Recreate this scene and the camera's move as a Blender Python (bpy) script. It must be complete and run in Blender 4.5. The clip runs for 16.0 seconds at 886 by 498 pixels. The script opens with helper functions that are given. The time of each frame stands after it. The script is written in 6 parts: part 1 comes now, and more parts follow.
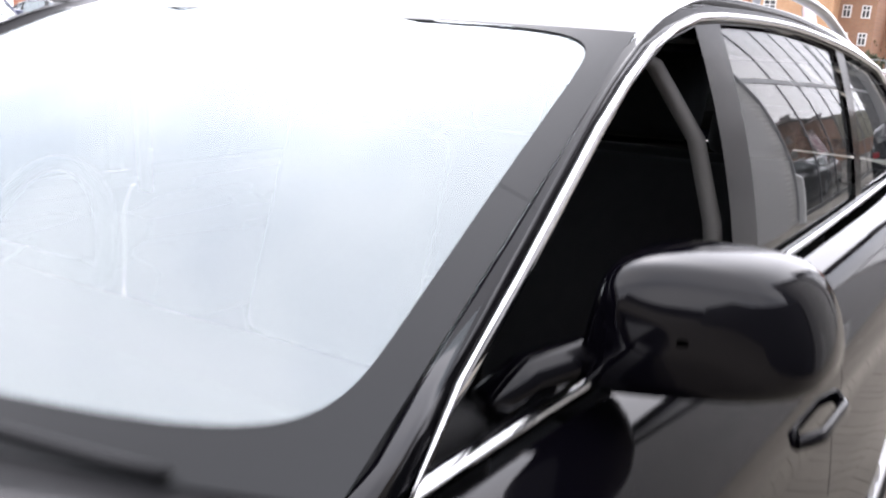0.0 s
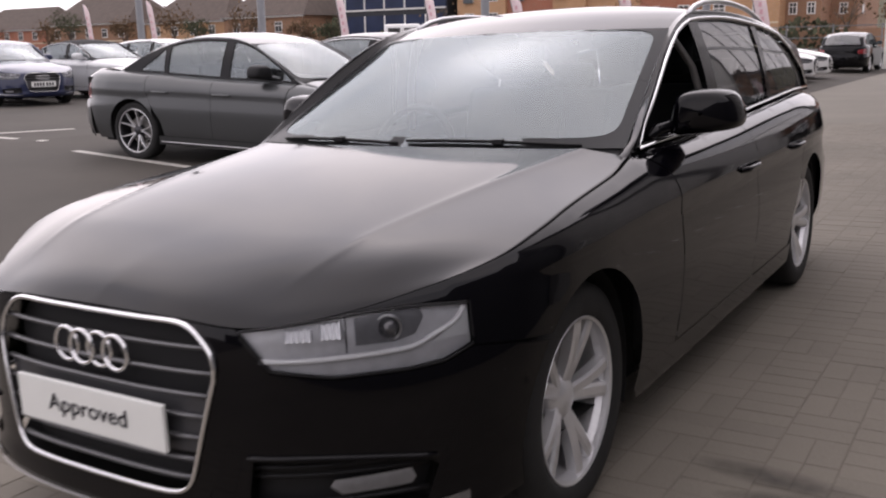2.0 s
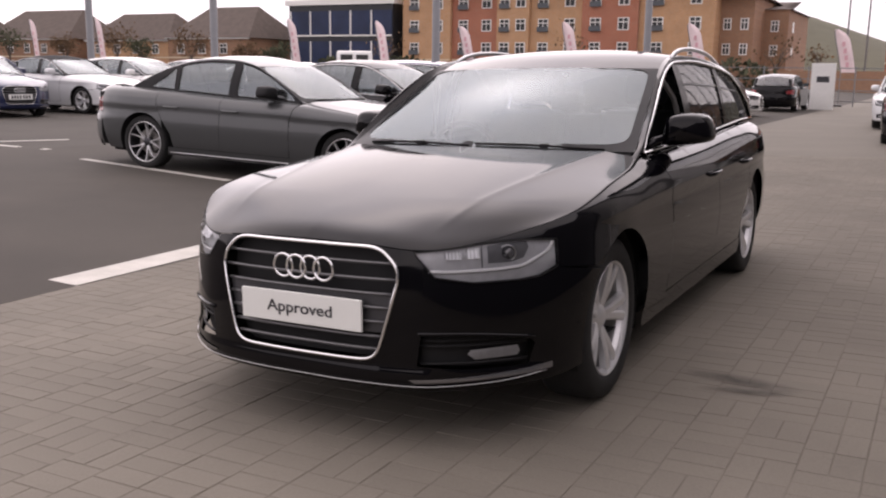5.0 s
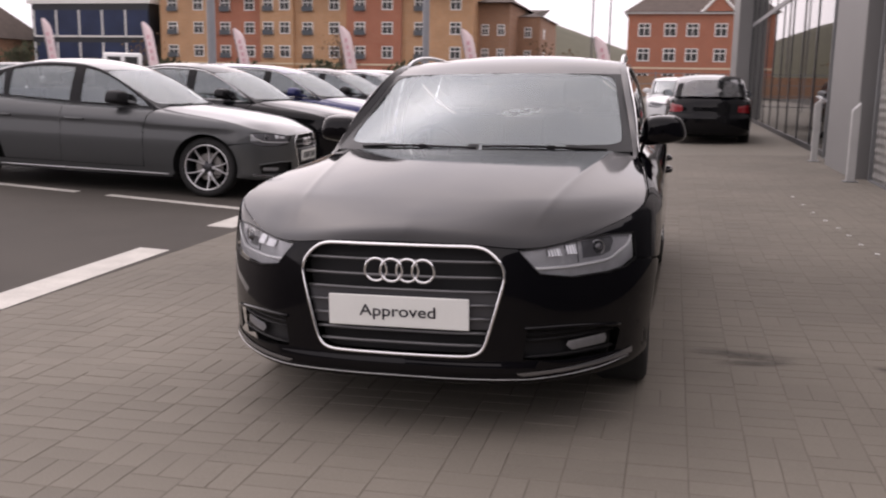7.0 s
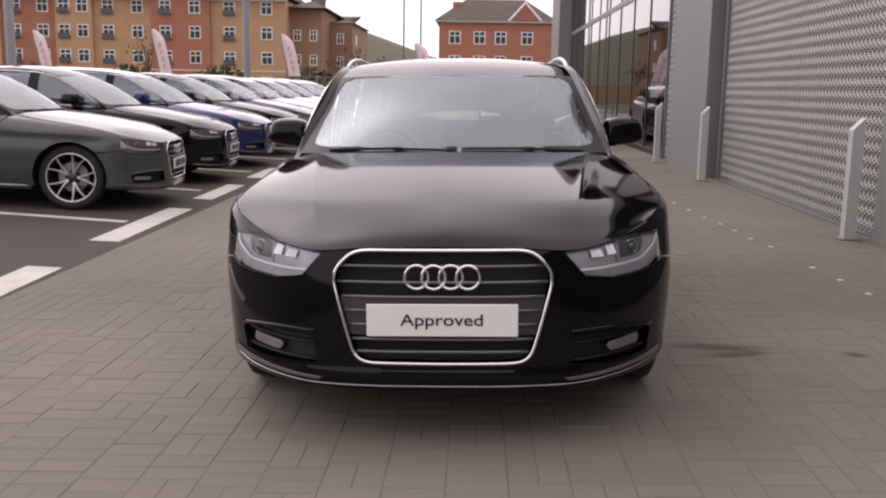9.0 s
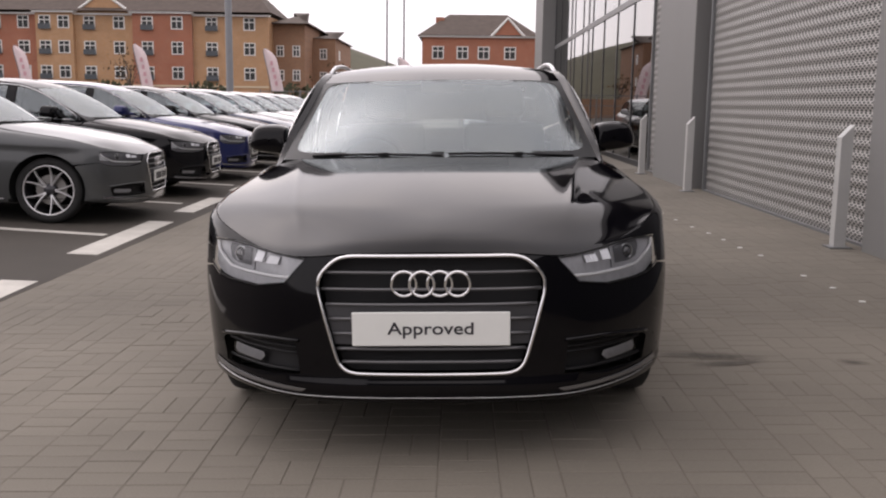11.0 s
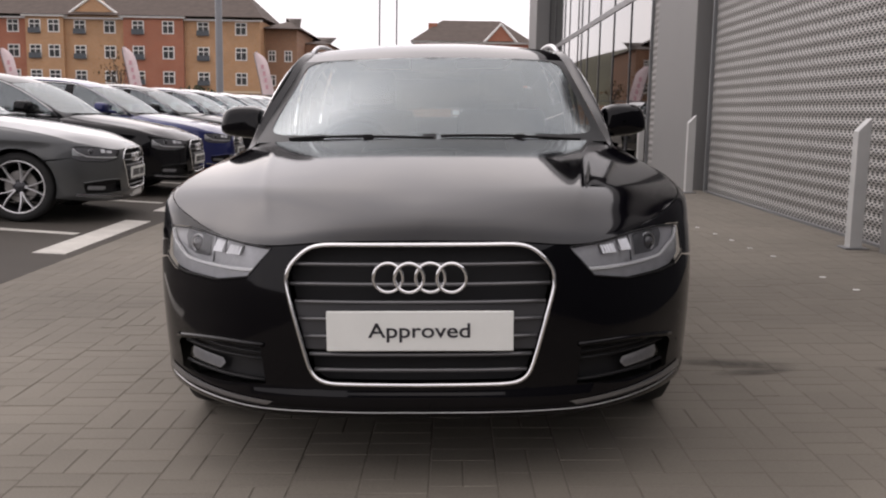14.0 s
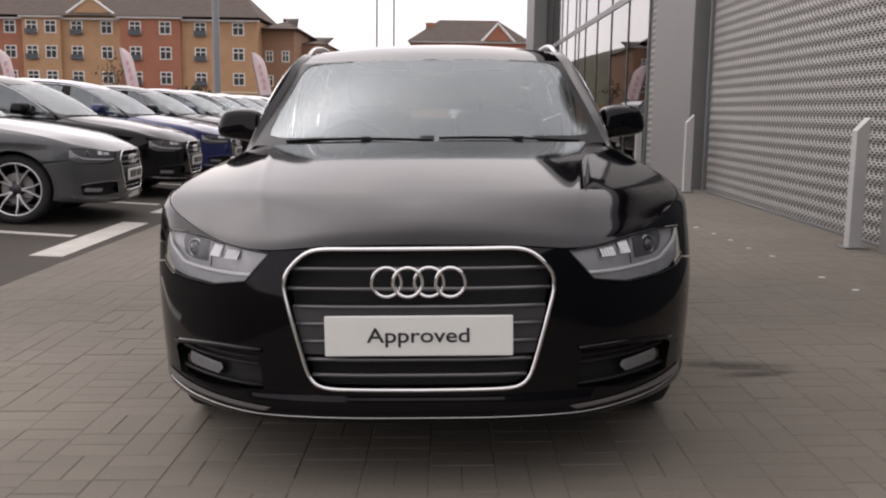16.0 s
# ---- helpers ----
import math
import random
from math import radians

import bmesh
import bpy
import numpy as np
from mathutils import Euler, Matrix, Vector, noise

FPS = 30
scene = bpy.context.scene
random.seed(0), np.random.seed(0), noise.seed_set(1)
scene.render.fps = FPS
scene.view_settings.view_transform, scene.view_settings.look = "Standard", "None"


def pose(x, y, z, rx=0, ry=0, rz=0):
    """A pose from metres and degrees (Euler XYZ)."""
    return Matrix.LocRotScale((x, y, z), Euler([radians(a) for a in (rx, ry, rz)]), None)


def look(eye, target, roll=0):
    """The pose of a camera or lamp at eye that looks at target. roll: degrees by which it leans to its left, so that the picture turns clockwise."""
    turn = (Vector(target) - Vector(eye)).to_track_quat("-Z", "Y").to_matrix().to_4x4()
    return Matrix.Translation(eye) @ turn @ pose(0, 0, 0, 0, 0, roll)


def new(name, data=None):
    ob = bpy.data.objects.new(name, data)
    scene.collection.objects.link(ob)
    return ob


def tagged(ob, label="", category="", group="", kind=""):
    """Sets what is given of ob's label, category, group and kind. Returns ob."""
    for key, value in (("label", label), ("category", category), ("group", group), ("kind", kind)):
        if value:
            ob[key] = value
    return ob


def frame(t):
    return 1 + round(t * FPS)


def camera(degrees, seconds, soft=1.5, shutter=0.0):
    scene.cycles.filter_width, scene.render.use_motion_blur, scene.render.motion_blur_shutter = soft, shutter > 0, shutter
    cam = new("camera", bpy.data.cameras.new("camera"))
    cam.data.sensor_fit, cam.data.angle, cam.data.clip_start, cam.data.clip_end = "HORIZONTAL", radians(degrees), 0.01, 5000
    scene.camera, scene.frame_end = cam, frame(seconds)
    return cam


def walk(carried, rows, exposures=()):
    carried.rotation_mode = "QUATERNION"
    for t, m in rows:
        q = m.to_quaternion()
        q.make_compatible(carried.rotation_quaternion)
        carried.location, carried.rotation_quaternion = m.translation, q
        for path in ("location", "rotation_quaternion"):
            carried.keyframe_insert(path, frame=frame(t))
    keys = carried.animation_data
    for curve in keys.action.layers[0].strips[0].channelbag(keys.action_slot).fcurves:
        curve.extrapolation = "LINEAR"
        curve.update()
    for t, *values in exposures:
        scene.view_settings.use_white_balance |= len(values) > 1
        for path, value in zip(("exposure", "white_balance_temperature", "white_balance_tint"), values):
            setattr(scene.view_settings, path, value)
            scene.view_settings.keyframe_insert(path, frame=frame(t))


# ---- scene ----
cam = camera(51.0, 16.0, 2.1, 0.5)
PATH = [
    (0, (1.130, 0.970, 1.300), (0.055, 2.590, 0.860), 4.2),
    (0.5, (1.332, 0.384, 1.291), (0.240, 2.000, 0.851), 2.4),
    (1, (1.503, -0.205, 1.287), (0.397, 1.405, 0.857), 0.6),
    (1.5, (1.687, -0.827, 1.287), (0.619, 0.805, 0.844), -0.6),
    (2, (1.791, -1.31, 1.284), (0.749, 0.343, 0.853), -1.2),
    (2.5, (1.936, -1.74, 1.293), (0.914, -0.069, 0.893), -1.1),
    (3, (1.991, -2.066, 1.281), (0.991, -0.381, 0.88), -1.3),
    (3.5, (2.029, -2.26, 1.288), (1.037, -0.568, 0.898), -1.0),
    (4, (2.094, -2.377, 1.295), (1.109, -0.68, 0.909), -0.5),
    (6.5, (1.229, -3.008, 1.288), (0.597, -1.144, 0.935), 1.6),
    (7, (0.9, -3.122, 1.284), (0.438, -1.209, 0.924), 0.9),
    (7.5, (0.588, -3.128, 1.264), (0.254, -1.188, 0.911), 0.2),
    (8, (0.304, -3.142, 1.254), (0.148, -1.177, 0.917), -0.4),
    (8.5, (0.138, -3.174, 1.259), (0.07, -1.207, 0.902), -0.2),
    (9, (0.092, -3.116, 1.246), (0.026, -1.147, 0.906), 1.0),
    (11.5, (0.072, -2.904, 1.148), (0.055, -0.927, 0.845), 0.8),
    (12, (0.068, -2.64, 1.08), (0.074, -0.661, 0.788), 1.2),
    (12.5, (0.067, -2.552, 1.057), (0.07, -0.572, 0.777), 1.2),
    (13, (0.072, -2.533, 1.06), (0.061, -0.553, 0.777), 1.2),
    (13.5, (0.068, -2.52, 1.061), (0.054, -0.541, 0.77), 1.2),
    (14, (0.07, -2.541, 1.068), (0.054, -0.563, 0.775), 1.0),
    (14.5, (0.067, -2.549, 1.07), (0.058, -0.57, 0.777), 1.0),
    (15, (0.07, -2.545, 1.074), (0.064, -0.566, 0.78), 0.9),
    (15.5, (0.069, -2.536, 1.075), (0.058, -0.558, 0.783), 0.8),
    (16, (0.068, -2.522, 1.078), (0.056, -0.544, 0.784), 0.8),
]
EXPOSURES = [(0, 2.95, 6100, 16), (0.3, 2.2, 6100, 16), (0.7, 1.46, 6200, 18), (1.2, 1.48, 6300, 20), (2, 1.56, 6450, 22), (4, 1.64, 6700, 25), (6.5, 1.49, 6650, 24), (9, 1.53, 6600, 23), (11.5, 1.42, 6600, 19), (16, 1.41, 6600, 18)]
SKY, VEIL = 0.15, 2.8
walk(cam, [(t, look(eye, target, roll)) for t, eye, target, roll in PATH], EXPOSURES)

# ---- world and sun ----
world = bpy.data.worlds.new("overcast_sky")
scene.world = world
world.use_nodes = True
wn = world.node_tree
wn.nodes.clear()
w_out = wn.nodes.new("ShaderNodeOutputWorld")
w_bg = wn.nodes.new("ShaderNodeBackground")
w_sky = wn.nodes.new("ShaderNodeTexSky")
w_sky.sky_type = "NISHITA"
w_sky.sun_disc = False
w_sky.sun_elevation, w_sky.sun_rotation = radians(48), radians(-38)
w_sky.air_density, w_sky.dust_density, w_sky.ozone_density = 1.6, 6.0, 1.0
w_hs = wn.nodes.new("ShaderNodeHueSaturation")
w_hs.inputs["Saturation"].default_value = 0.12
w_co = wn.nodes.new("ShaderNodeTexCoord")
w_cl = wn.nodes.new("ShaderNodeTexNoise")
w_cl.inputs["Scale"].default_value, w_cl.inputs["Detail"].default_value = 3.2, 5.0
w_rm = wn.nodes.new("ShaderNodeValToRGB")
w_rm.color_ramp.elements[0].position, w_rm.color_ramp.elements[0].color = 0.34, (0.74, 0.76, 0.80, 1)
w_rm.color_ramp.elements[1].position, w_rm.color_ramp.elements[1].color = 0.66, (1.0, 0.985, 0.97, 1)
w_mx = wn.nodes.new("ShaderNodeMix")
w_mx.data_type, w_mx.blend_type = "RGBA", "MULTIPLY"
w_mx.inputs["Factor"].default_value = 1.0
wn.links.new(w_sky.outputs[0], w_hs.inputs["Color"])
wn.links.new(w_co.outputs["Generated"], w_cl.inputs["Vector"])
wn.links.new(w_cl.outputs["Fac"], w_rm.inputs["Fac"])
wn.links.new(w_rm.outputs[0], w_mx.inputs[7])
w_ov = wn.nodes.new("ShaderNodeMix")
w_ov.data_type = "RGBA"
w_ov.inputs["Factor"].default_value = 0.9
w_ov.inputs[7].default_value = (VEIL, VEIL * 0.985, VEIL * 0.975, 1)
wn.links.new(w_hs.outputs[0], w_ov.inputs[6])
wn.links.new(w_ov.outputs[2], w_mx.inputs[6])
w_sp, w_gr = wn.nodes.new("ShaderNodeSeparateXYZ"), wn.nodes.new("ShaderNodeMapRange")
wn.links.new(w_co.outputs["Generated"], w_sp.inputs[0])
wn.links.new(w_sp.outputs["Z"], w_gr.inputs["Value"])
w_gr.inputs["To Min"].default_value, w_gr.inputs["To Max"].default_value = 1.2, 0.98
w_up = wn.nodes.new("ShaderNodeMix")
w_up.data_type, w_up.blend_type = "RGBA", "MULTIPLY"
w_up.inputs["Factor"].default_value = 1.0
wn.links.new(w_mx.outputs[2], w_up.inputs[6])
wn.links.new(w_gr.outputs[0], w_up.inputs[7])
wn.links.new(w_up.outputs[2], w_bg.inputs["Color"])
w_bg.inputs["Strength"].default_value = SKY
wn.links.new(w_bg.outputs[0], w_out.inputs[0])
sun = new("sun", bpy.data.lights.new("sun", "SUN"))
sun.data.energy, sun.data.angle, sun.data.color = 0.45, radians(160), (1.0, 0.96, 0.9)
sun.matrix_world = look((-7, 9, 13), (0, 0, 0))


# ---- materials ----
def mat(name, color, rough=0.6, metal=0.0, coat=0.0, var=0.0, scale=8.0, fine=90.0, bump=0.0, spec=0.5, per=0.0, warm=0.0):
    """A principled material with mottling at two scales, fine relief and a little change from piece to piece."""
    m = bpy.data.materials.new(name)
    m.use_nodes = True
    t = m.node_tree
    b = t.nodes["Principled BSDF"]
    b.inputs["Base Color"].default_value = (*color, 1)
    b.inputs["Roughness"].default_value, b.inputs["Metallic"].default_value = rough, metal
    b.inputs["Coat Weight"].default_value, b.inputs["Coat Roughness"].default_value = coat, 0.03
    b.inputs["Specular IOR Level"].default_value = spec
    if var or bump or per:
        co = t.nodes.new("ShaderNodeTexCoord")
        n1, n2 = t.nodes.new("ShaderNodeTexNoise"), t.nodes.new("ShaderNodeTexNoise")
        n1.inputs["Scale"].default_value, n1.inputs["Detail"].default_value = scale, 5.0
        n2.inputs["Scale"].default_value, n2.inputs["Detail"].default_value = fine, 3.0
        for n in (n1, n2):
            t.links.new(co.outputs["Object"], n.inputs["Vector"])
        mix = t.nodes.new("ShaderNodeMath")
        mix.operation = "MULTIPLY_ADD"
        t.links.new(n2.outputs["Fac"], mix.inputs[0])
        mix.inputs[1].default_value = 0.45
        t.links.new(n1.outputs["Fac"], mix.inputs[2])
        hs = t.nodes.new("ShaderNodeHueSaturation")
        hs.inputs["Color"].default_value = (*color, 1)
        mr = t.nodes.new("ShaderNodeMapRange")
        mr.inputs["From Min"].default_value, mr.inputs["From Max"].default_value = 0.4, 1.05
        mr.inputs["To Min"].default_value, mr.inputs["To Max"].default_value = 1 - var, 1 + var
        t.links.new(mix.outputs[0], mr.inputs["Value"])
        last = mr.outputs[0]
        if per:
            oi = t.nodes.new("ShaderNodeObjectInfo")
            gi = t.nodes.new("ShaderNodeNewGeometry")
            ad = t.nodes.new("ShaderNodeMath")
            ad.operation = "ADD"
            t.links.new(oi.outputs["Random"], ad.inputs[0])
            t.links.new(gi.outputs["Random Per Island"], ad.inputs[1])
            fr = t.nodes.new("ShaderNodeMath")
            fr.operation = "FRACT"
            t.links.new(ad.outputs[0], fr.inputs[0])
            pm = t.nodes.new("ShaderNodeMapRange")
            pm.inputs["To Min"].default_value, pm.inputs["To Max"].default_value = 1 - per, 1 + per
            t.links.new(fr.outputs[0], pm.inputs["Value"])
            mu = t.nodes.new("ShaderNodeMath")
            mu.operation = "MULTIPLY"
            t.links.new(last, mu.inputs[0])
            t.links.new(pm.outputs[0], mu.inputs[1])
            last = mu.outputs[0]
        t.links.new(last, hs.inputs["Value"])
        t.links.new(hs.outputs[0], b.inputs["Base Color"])
        if bump:
            bp = t.nodes.new("ShaderNodeBump")
            bp.inputs["Strength"].default_value, bp.inputs["Distance"].default_value = bump, 0.004
            t.links.new(mix.outputs[0], bp.inputs["Height"])
            t.links.new(bp.outputs[0], b.inputs["Normal"])
    return m


def paint(name, color, flake=0.0, rough=0.35, coat_ior=1.45, low=0.035):
    """Car paint: a flaked base under a clear coat that is not equally clean everywhere."""
    m = mat(name, color, rough, flake, 1.0, spec=0.0 if flake == 0 else 0.3)
    t, b = m.node_tree, m.node_tree.nodes["Principled BSDF"]
    b.inputs["Coat IOR"].default_value = coat_ior
    co, n = t.nodes.new("ShaderNodeTexCoord"), t.nodes.new("ShaderNodeTexNoise")
    n.inputs["Scale"].default_value, n.inputs["Detail"].default_value = 5.0, 6.0
    t.links.new(co.outputs["Object"], n.inputs["Vector"])
    mr = t.nodes.new("ShaderNodeMapRange")
    mr.inputs["From Min"].default_value, mr.inputs["From Max"].default_value = 0.35, 0.75
    mr.inputs["To Min"].default_value, mr.inputs["To Max"].default_value = low, low + 0.05
    t.links.new(n.outputs["Fac"], mr.inputs["Value"])
    t.links.new(mr.outputs[0], b.inputs["Coat Roughness"])
    return m


def glass(name, tint, ior=1.5, haze=0.0, shine=(1.0, 1.0, 1.0), rough=0.015):
    """Thin pane: clear with a tint, mirror-like by the angle, with a pale painted haze."""
    m = bpy.data.materials.new(name)
    m.use_nodes = True
    t = m.node_tree
    t.nodes.clear()
    o, mx = t.nodes.new("ShaderNodeOutputMaterial"), t.nodes.new("ShaderNodeMixShader")
    tr, gl, fr = t.nodes.new("ShaderNodeBsdfTransparent"), t.nodes.new("ShaderNodeBsdfGlossy"), t.nodes.new("ShaderNodeFresnel")
    tr.inputs["Color"].default_value = (*tint, 1)
    gl.inputs["Roughness"].default_value, gl.inputs["Color"].default_value = rough, (*shine, 1)
    fr.inputs["IOR"].default_value = ior
    t.links.new(fr.outputs[0], mx.inputs[0])
    t.links.new(tr.outputs[0], mx.inputs[1])
    t.links.new(gl.outputs[0], mx.inputs[2])
    # pale diffuse film lifts the pane, standing in for more sky reflection
    if haze:
        df, m2 = t.nodes.new("ShaderNodeBsdfDiffuse"), t.nodes.new("ShaderNodeMixShader")
        df.inputs["Color"].default_value = (0.70, 0.74, 0.76, 1)
        co, nz, mr = t.nodes.new("ShaderNodeTexCoord"), t.nodes.new("ShaderNodeTexNoise"), t.nodes.new("ShaderNodeMapRange")
        nz.inputs["Scale"].default_value, nz.inputs["Detail"].default_value = 3.0, 5.0
        mr.inputs["To Min"].default_value, mr.inputs["To Max"].default_value = haze * 0.4, haze * 1.6
        t.links.new(co.outputs["Object"], nz.inputs["Vector"])
        t.links.new(nz.outputs["Fac"], mr.inputs["Value"])
        t.links.new(mr.outputs[0], m2.inputs[0])
        t.links.new(mx.outputs[0], m2.inputs[1])
        t.links.new(df.outputs[0], m2.inputs[2])
        mx = m2
    t.links.new(mx.outputs[0], o.inputs[0])
    return m


def perforated(name, color, pitch, radius):
    """Metal sheet with staggered oblong holes, painted near-black for the dark behind it."""
    m = mat(name, color, 0.55, 0.4, var=0.10, scale=3.0, fine=40.0)
    t, b = m.node_tree, m.node_tree.nodes["Principled BSDF"]
    co, sp = t.nodes.new("ShaderNodeTexCoord"), t.nodes.new("ShaderNodeSeparateXYZ")
    t.links.new(co.outputs["Object"], sp.inputs[0])

    def op(kind, a, c=None):
        n = t.nodes.new("ShaderNodeMath")
        n.operation = kind
        for i, v in enumerate((a, c)):
            if v is None:
                continue
            if isinstance(v, (int, float)):
                n.inputs[i].default_value = v
            else:
                t.links.new(v, n.inputs[i])
        return n.outputs[0]
    u = op("DIVIDE", sp.outputs["Y"], pitch[0])
    w = op("DIVIDE", sp.outputs["Z"], pitch[1])
    row = op("FLOOR", w)
    odd = op("MULTIPLY", op("MODULO", op("ABSOLUTE", row), 2.0), 0.5)
    fu = op("MULTIPLY", op("SUBTRACT", op("FRACT", op("ADD", op("ADD", u, odd), 100.0)), 0.5), pitch[0] / radius[0])
    fw = op("MULTIPLY", op("SUBTRACT", op("FRACT", op("ADD", w, 100.0)), 0.5), pitch[1] / radius[1])
    d = op("SQRT", op("ADD", op("MULTIPLY", fu, fu), op("MULTIPLY", fw, fw)))
    hole = op("LESS_THAN", d, 1.0)
    mx = t.nodes.new("ShaderNodeMix")
    mx.data_type = "RGBA"
    t.links.new(hole, mx.inputs["Factor"])
    src = [l.from_socket for l in t.links if l.to_socket == b.inputs["Base Color"]][0]
    t.links.new(src, mx.inputs[6])
    mx.inputs[7].default_value = (0.012, 0.012, 0.013, 1)
    t.links.new(mx.outputs[2], b.inputs["Base Color"])
    t.links.new(op("SUBTRACT", 0.4, op("MULTIPLY", hole, 0.4)), b.inputs["Metallic"])
    return m


def brickwork(name, c1, c2, mortar, bw=0.225, bh=0.075, vert="XZ"):
    m = mat(name, c1, 0.85, var=0.12, scale=0.6, fine=20)
    t, b = m.node_tree, m.node_tree.nodes["Principled BSDF"]
    co, br, mp = t.nodes.new("ShaderNodeTexCoord"), t.nodes.new("ShaderNodeTexBrick"), t.nodes.new("ShaderNodeMapping")
    if vert == "XZ":
        mp.inputs["Rotation"].default_value = (radians(90), 0, 0)
    t.links.new(co.outputs["Object"], mp.inputs[0])
    t.links.new(mp.outputs[0], br.inputs["Vector"])
    br.inputs["Color1"].default_value, br.inputs["Color2"].default_value, br.inputs["Mortar"].default_value = (*c1, 1), (*c2, 1), (*mortar, 1)
    br.inputs["Scale"].default_value, br.inputs["Mortar Size"].default_value = 1.0, 0.006
    br.inputs["Brick Width"].default_value, br.inputs["Row Height"].default_value = bw, bh
    hs = [n for n in t.nodes if n.bl_idname == "ShaderNodeHueSaturation"][0]
    t.links.new(br.outputs["Color"], hs.inputs["Color"])
    return m


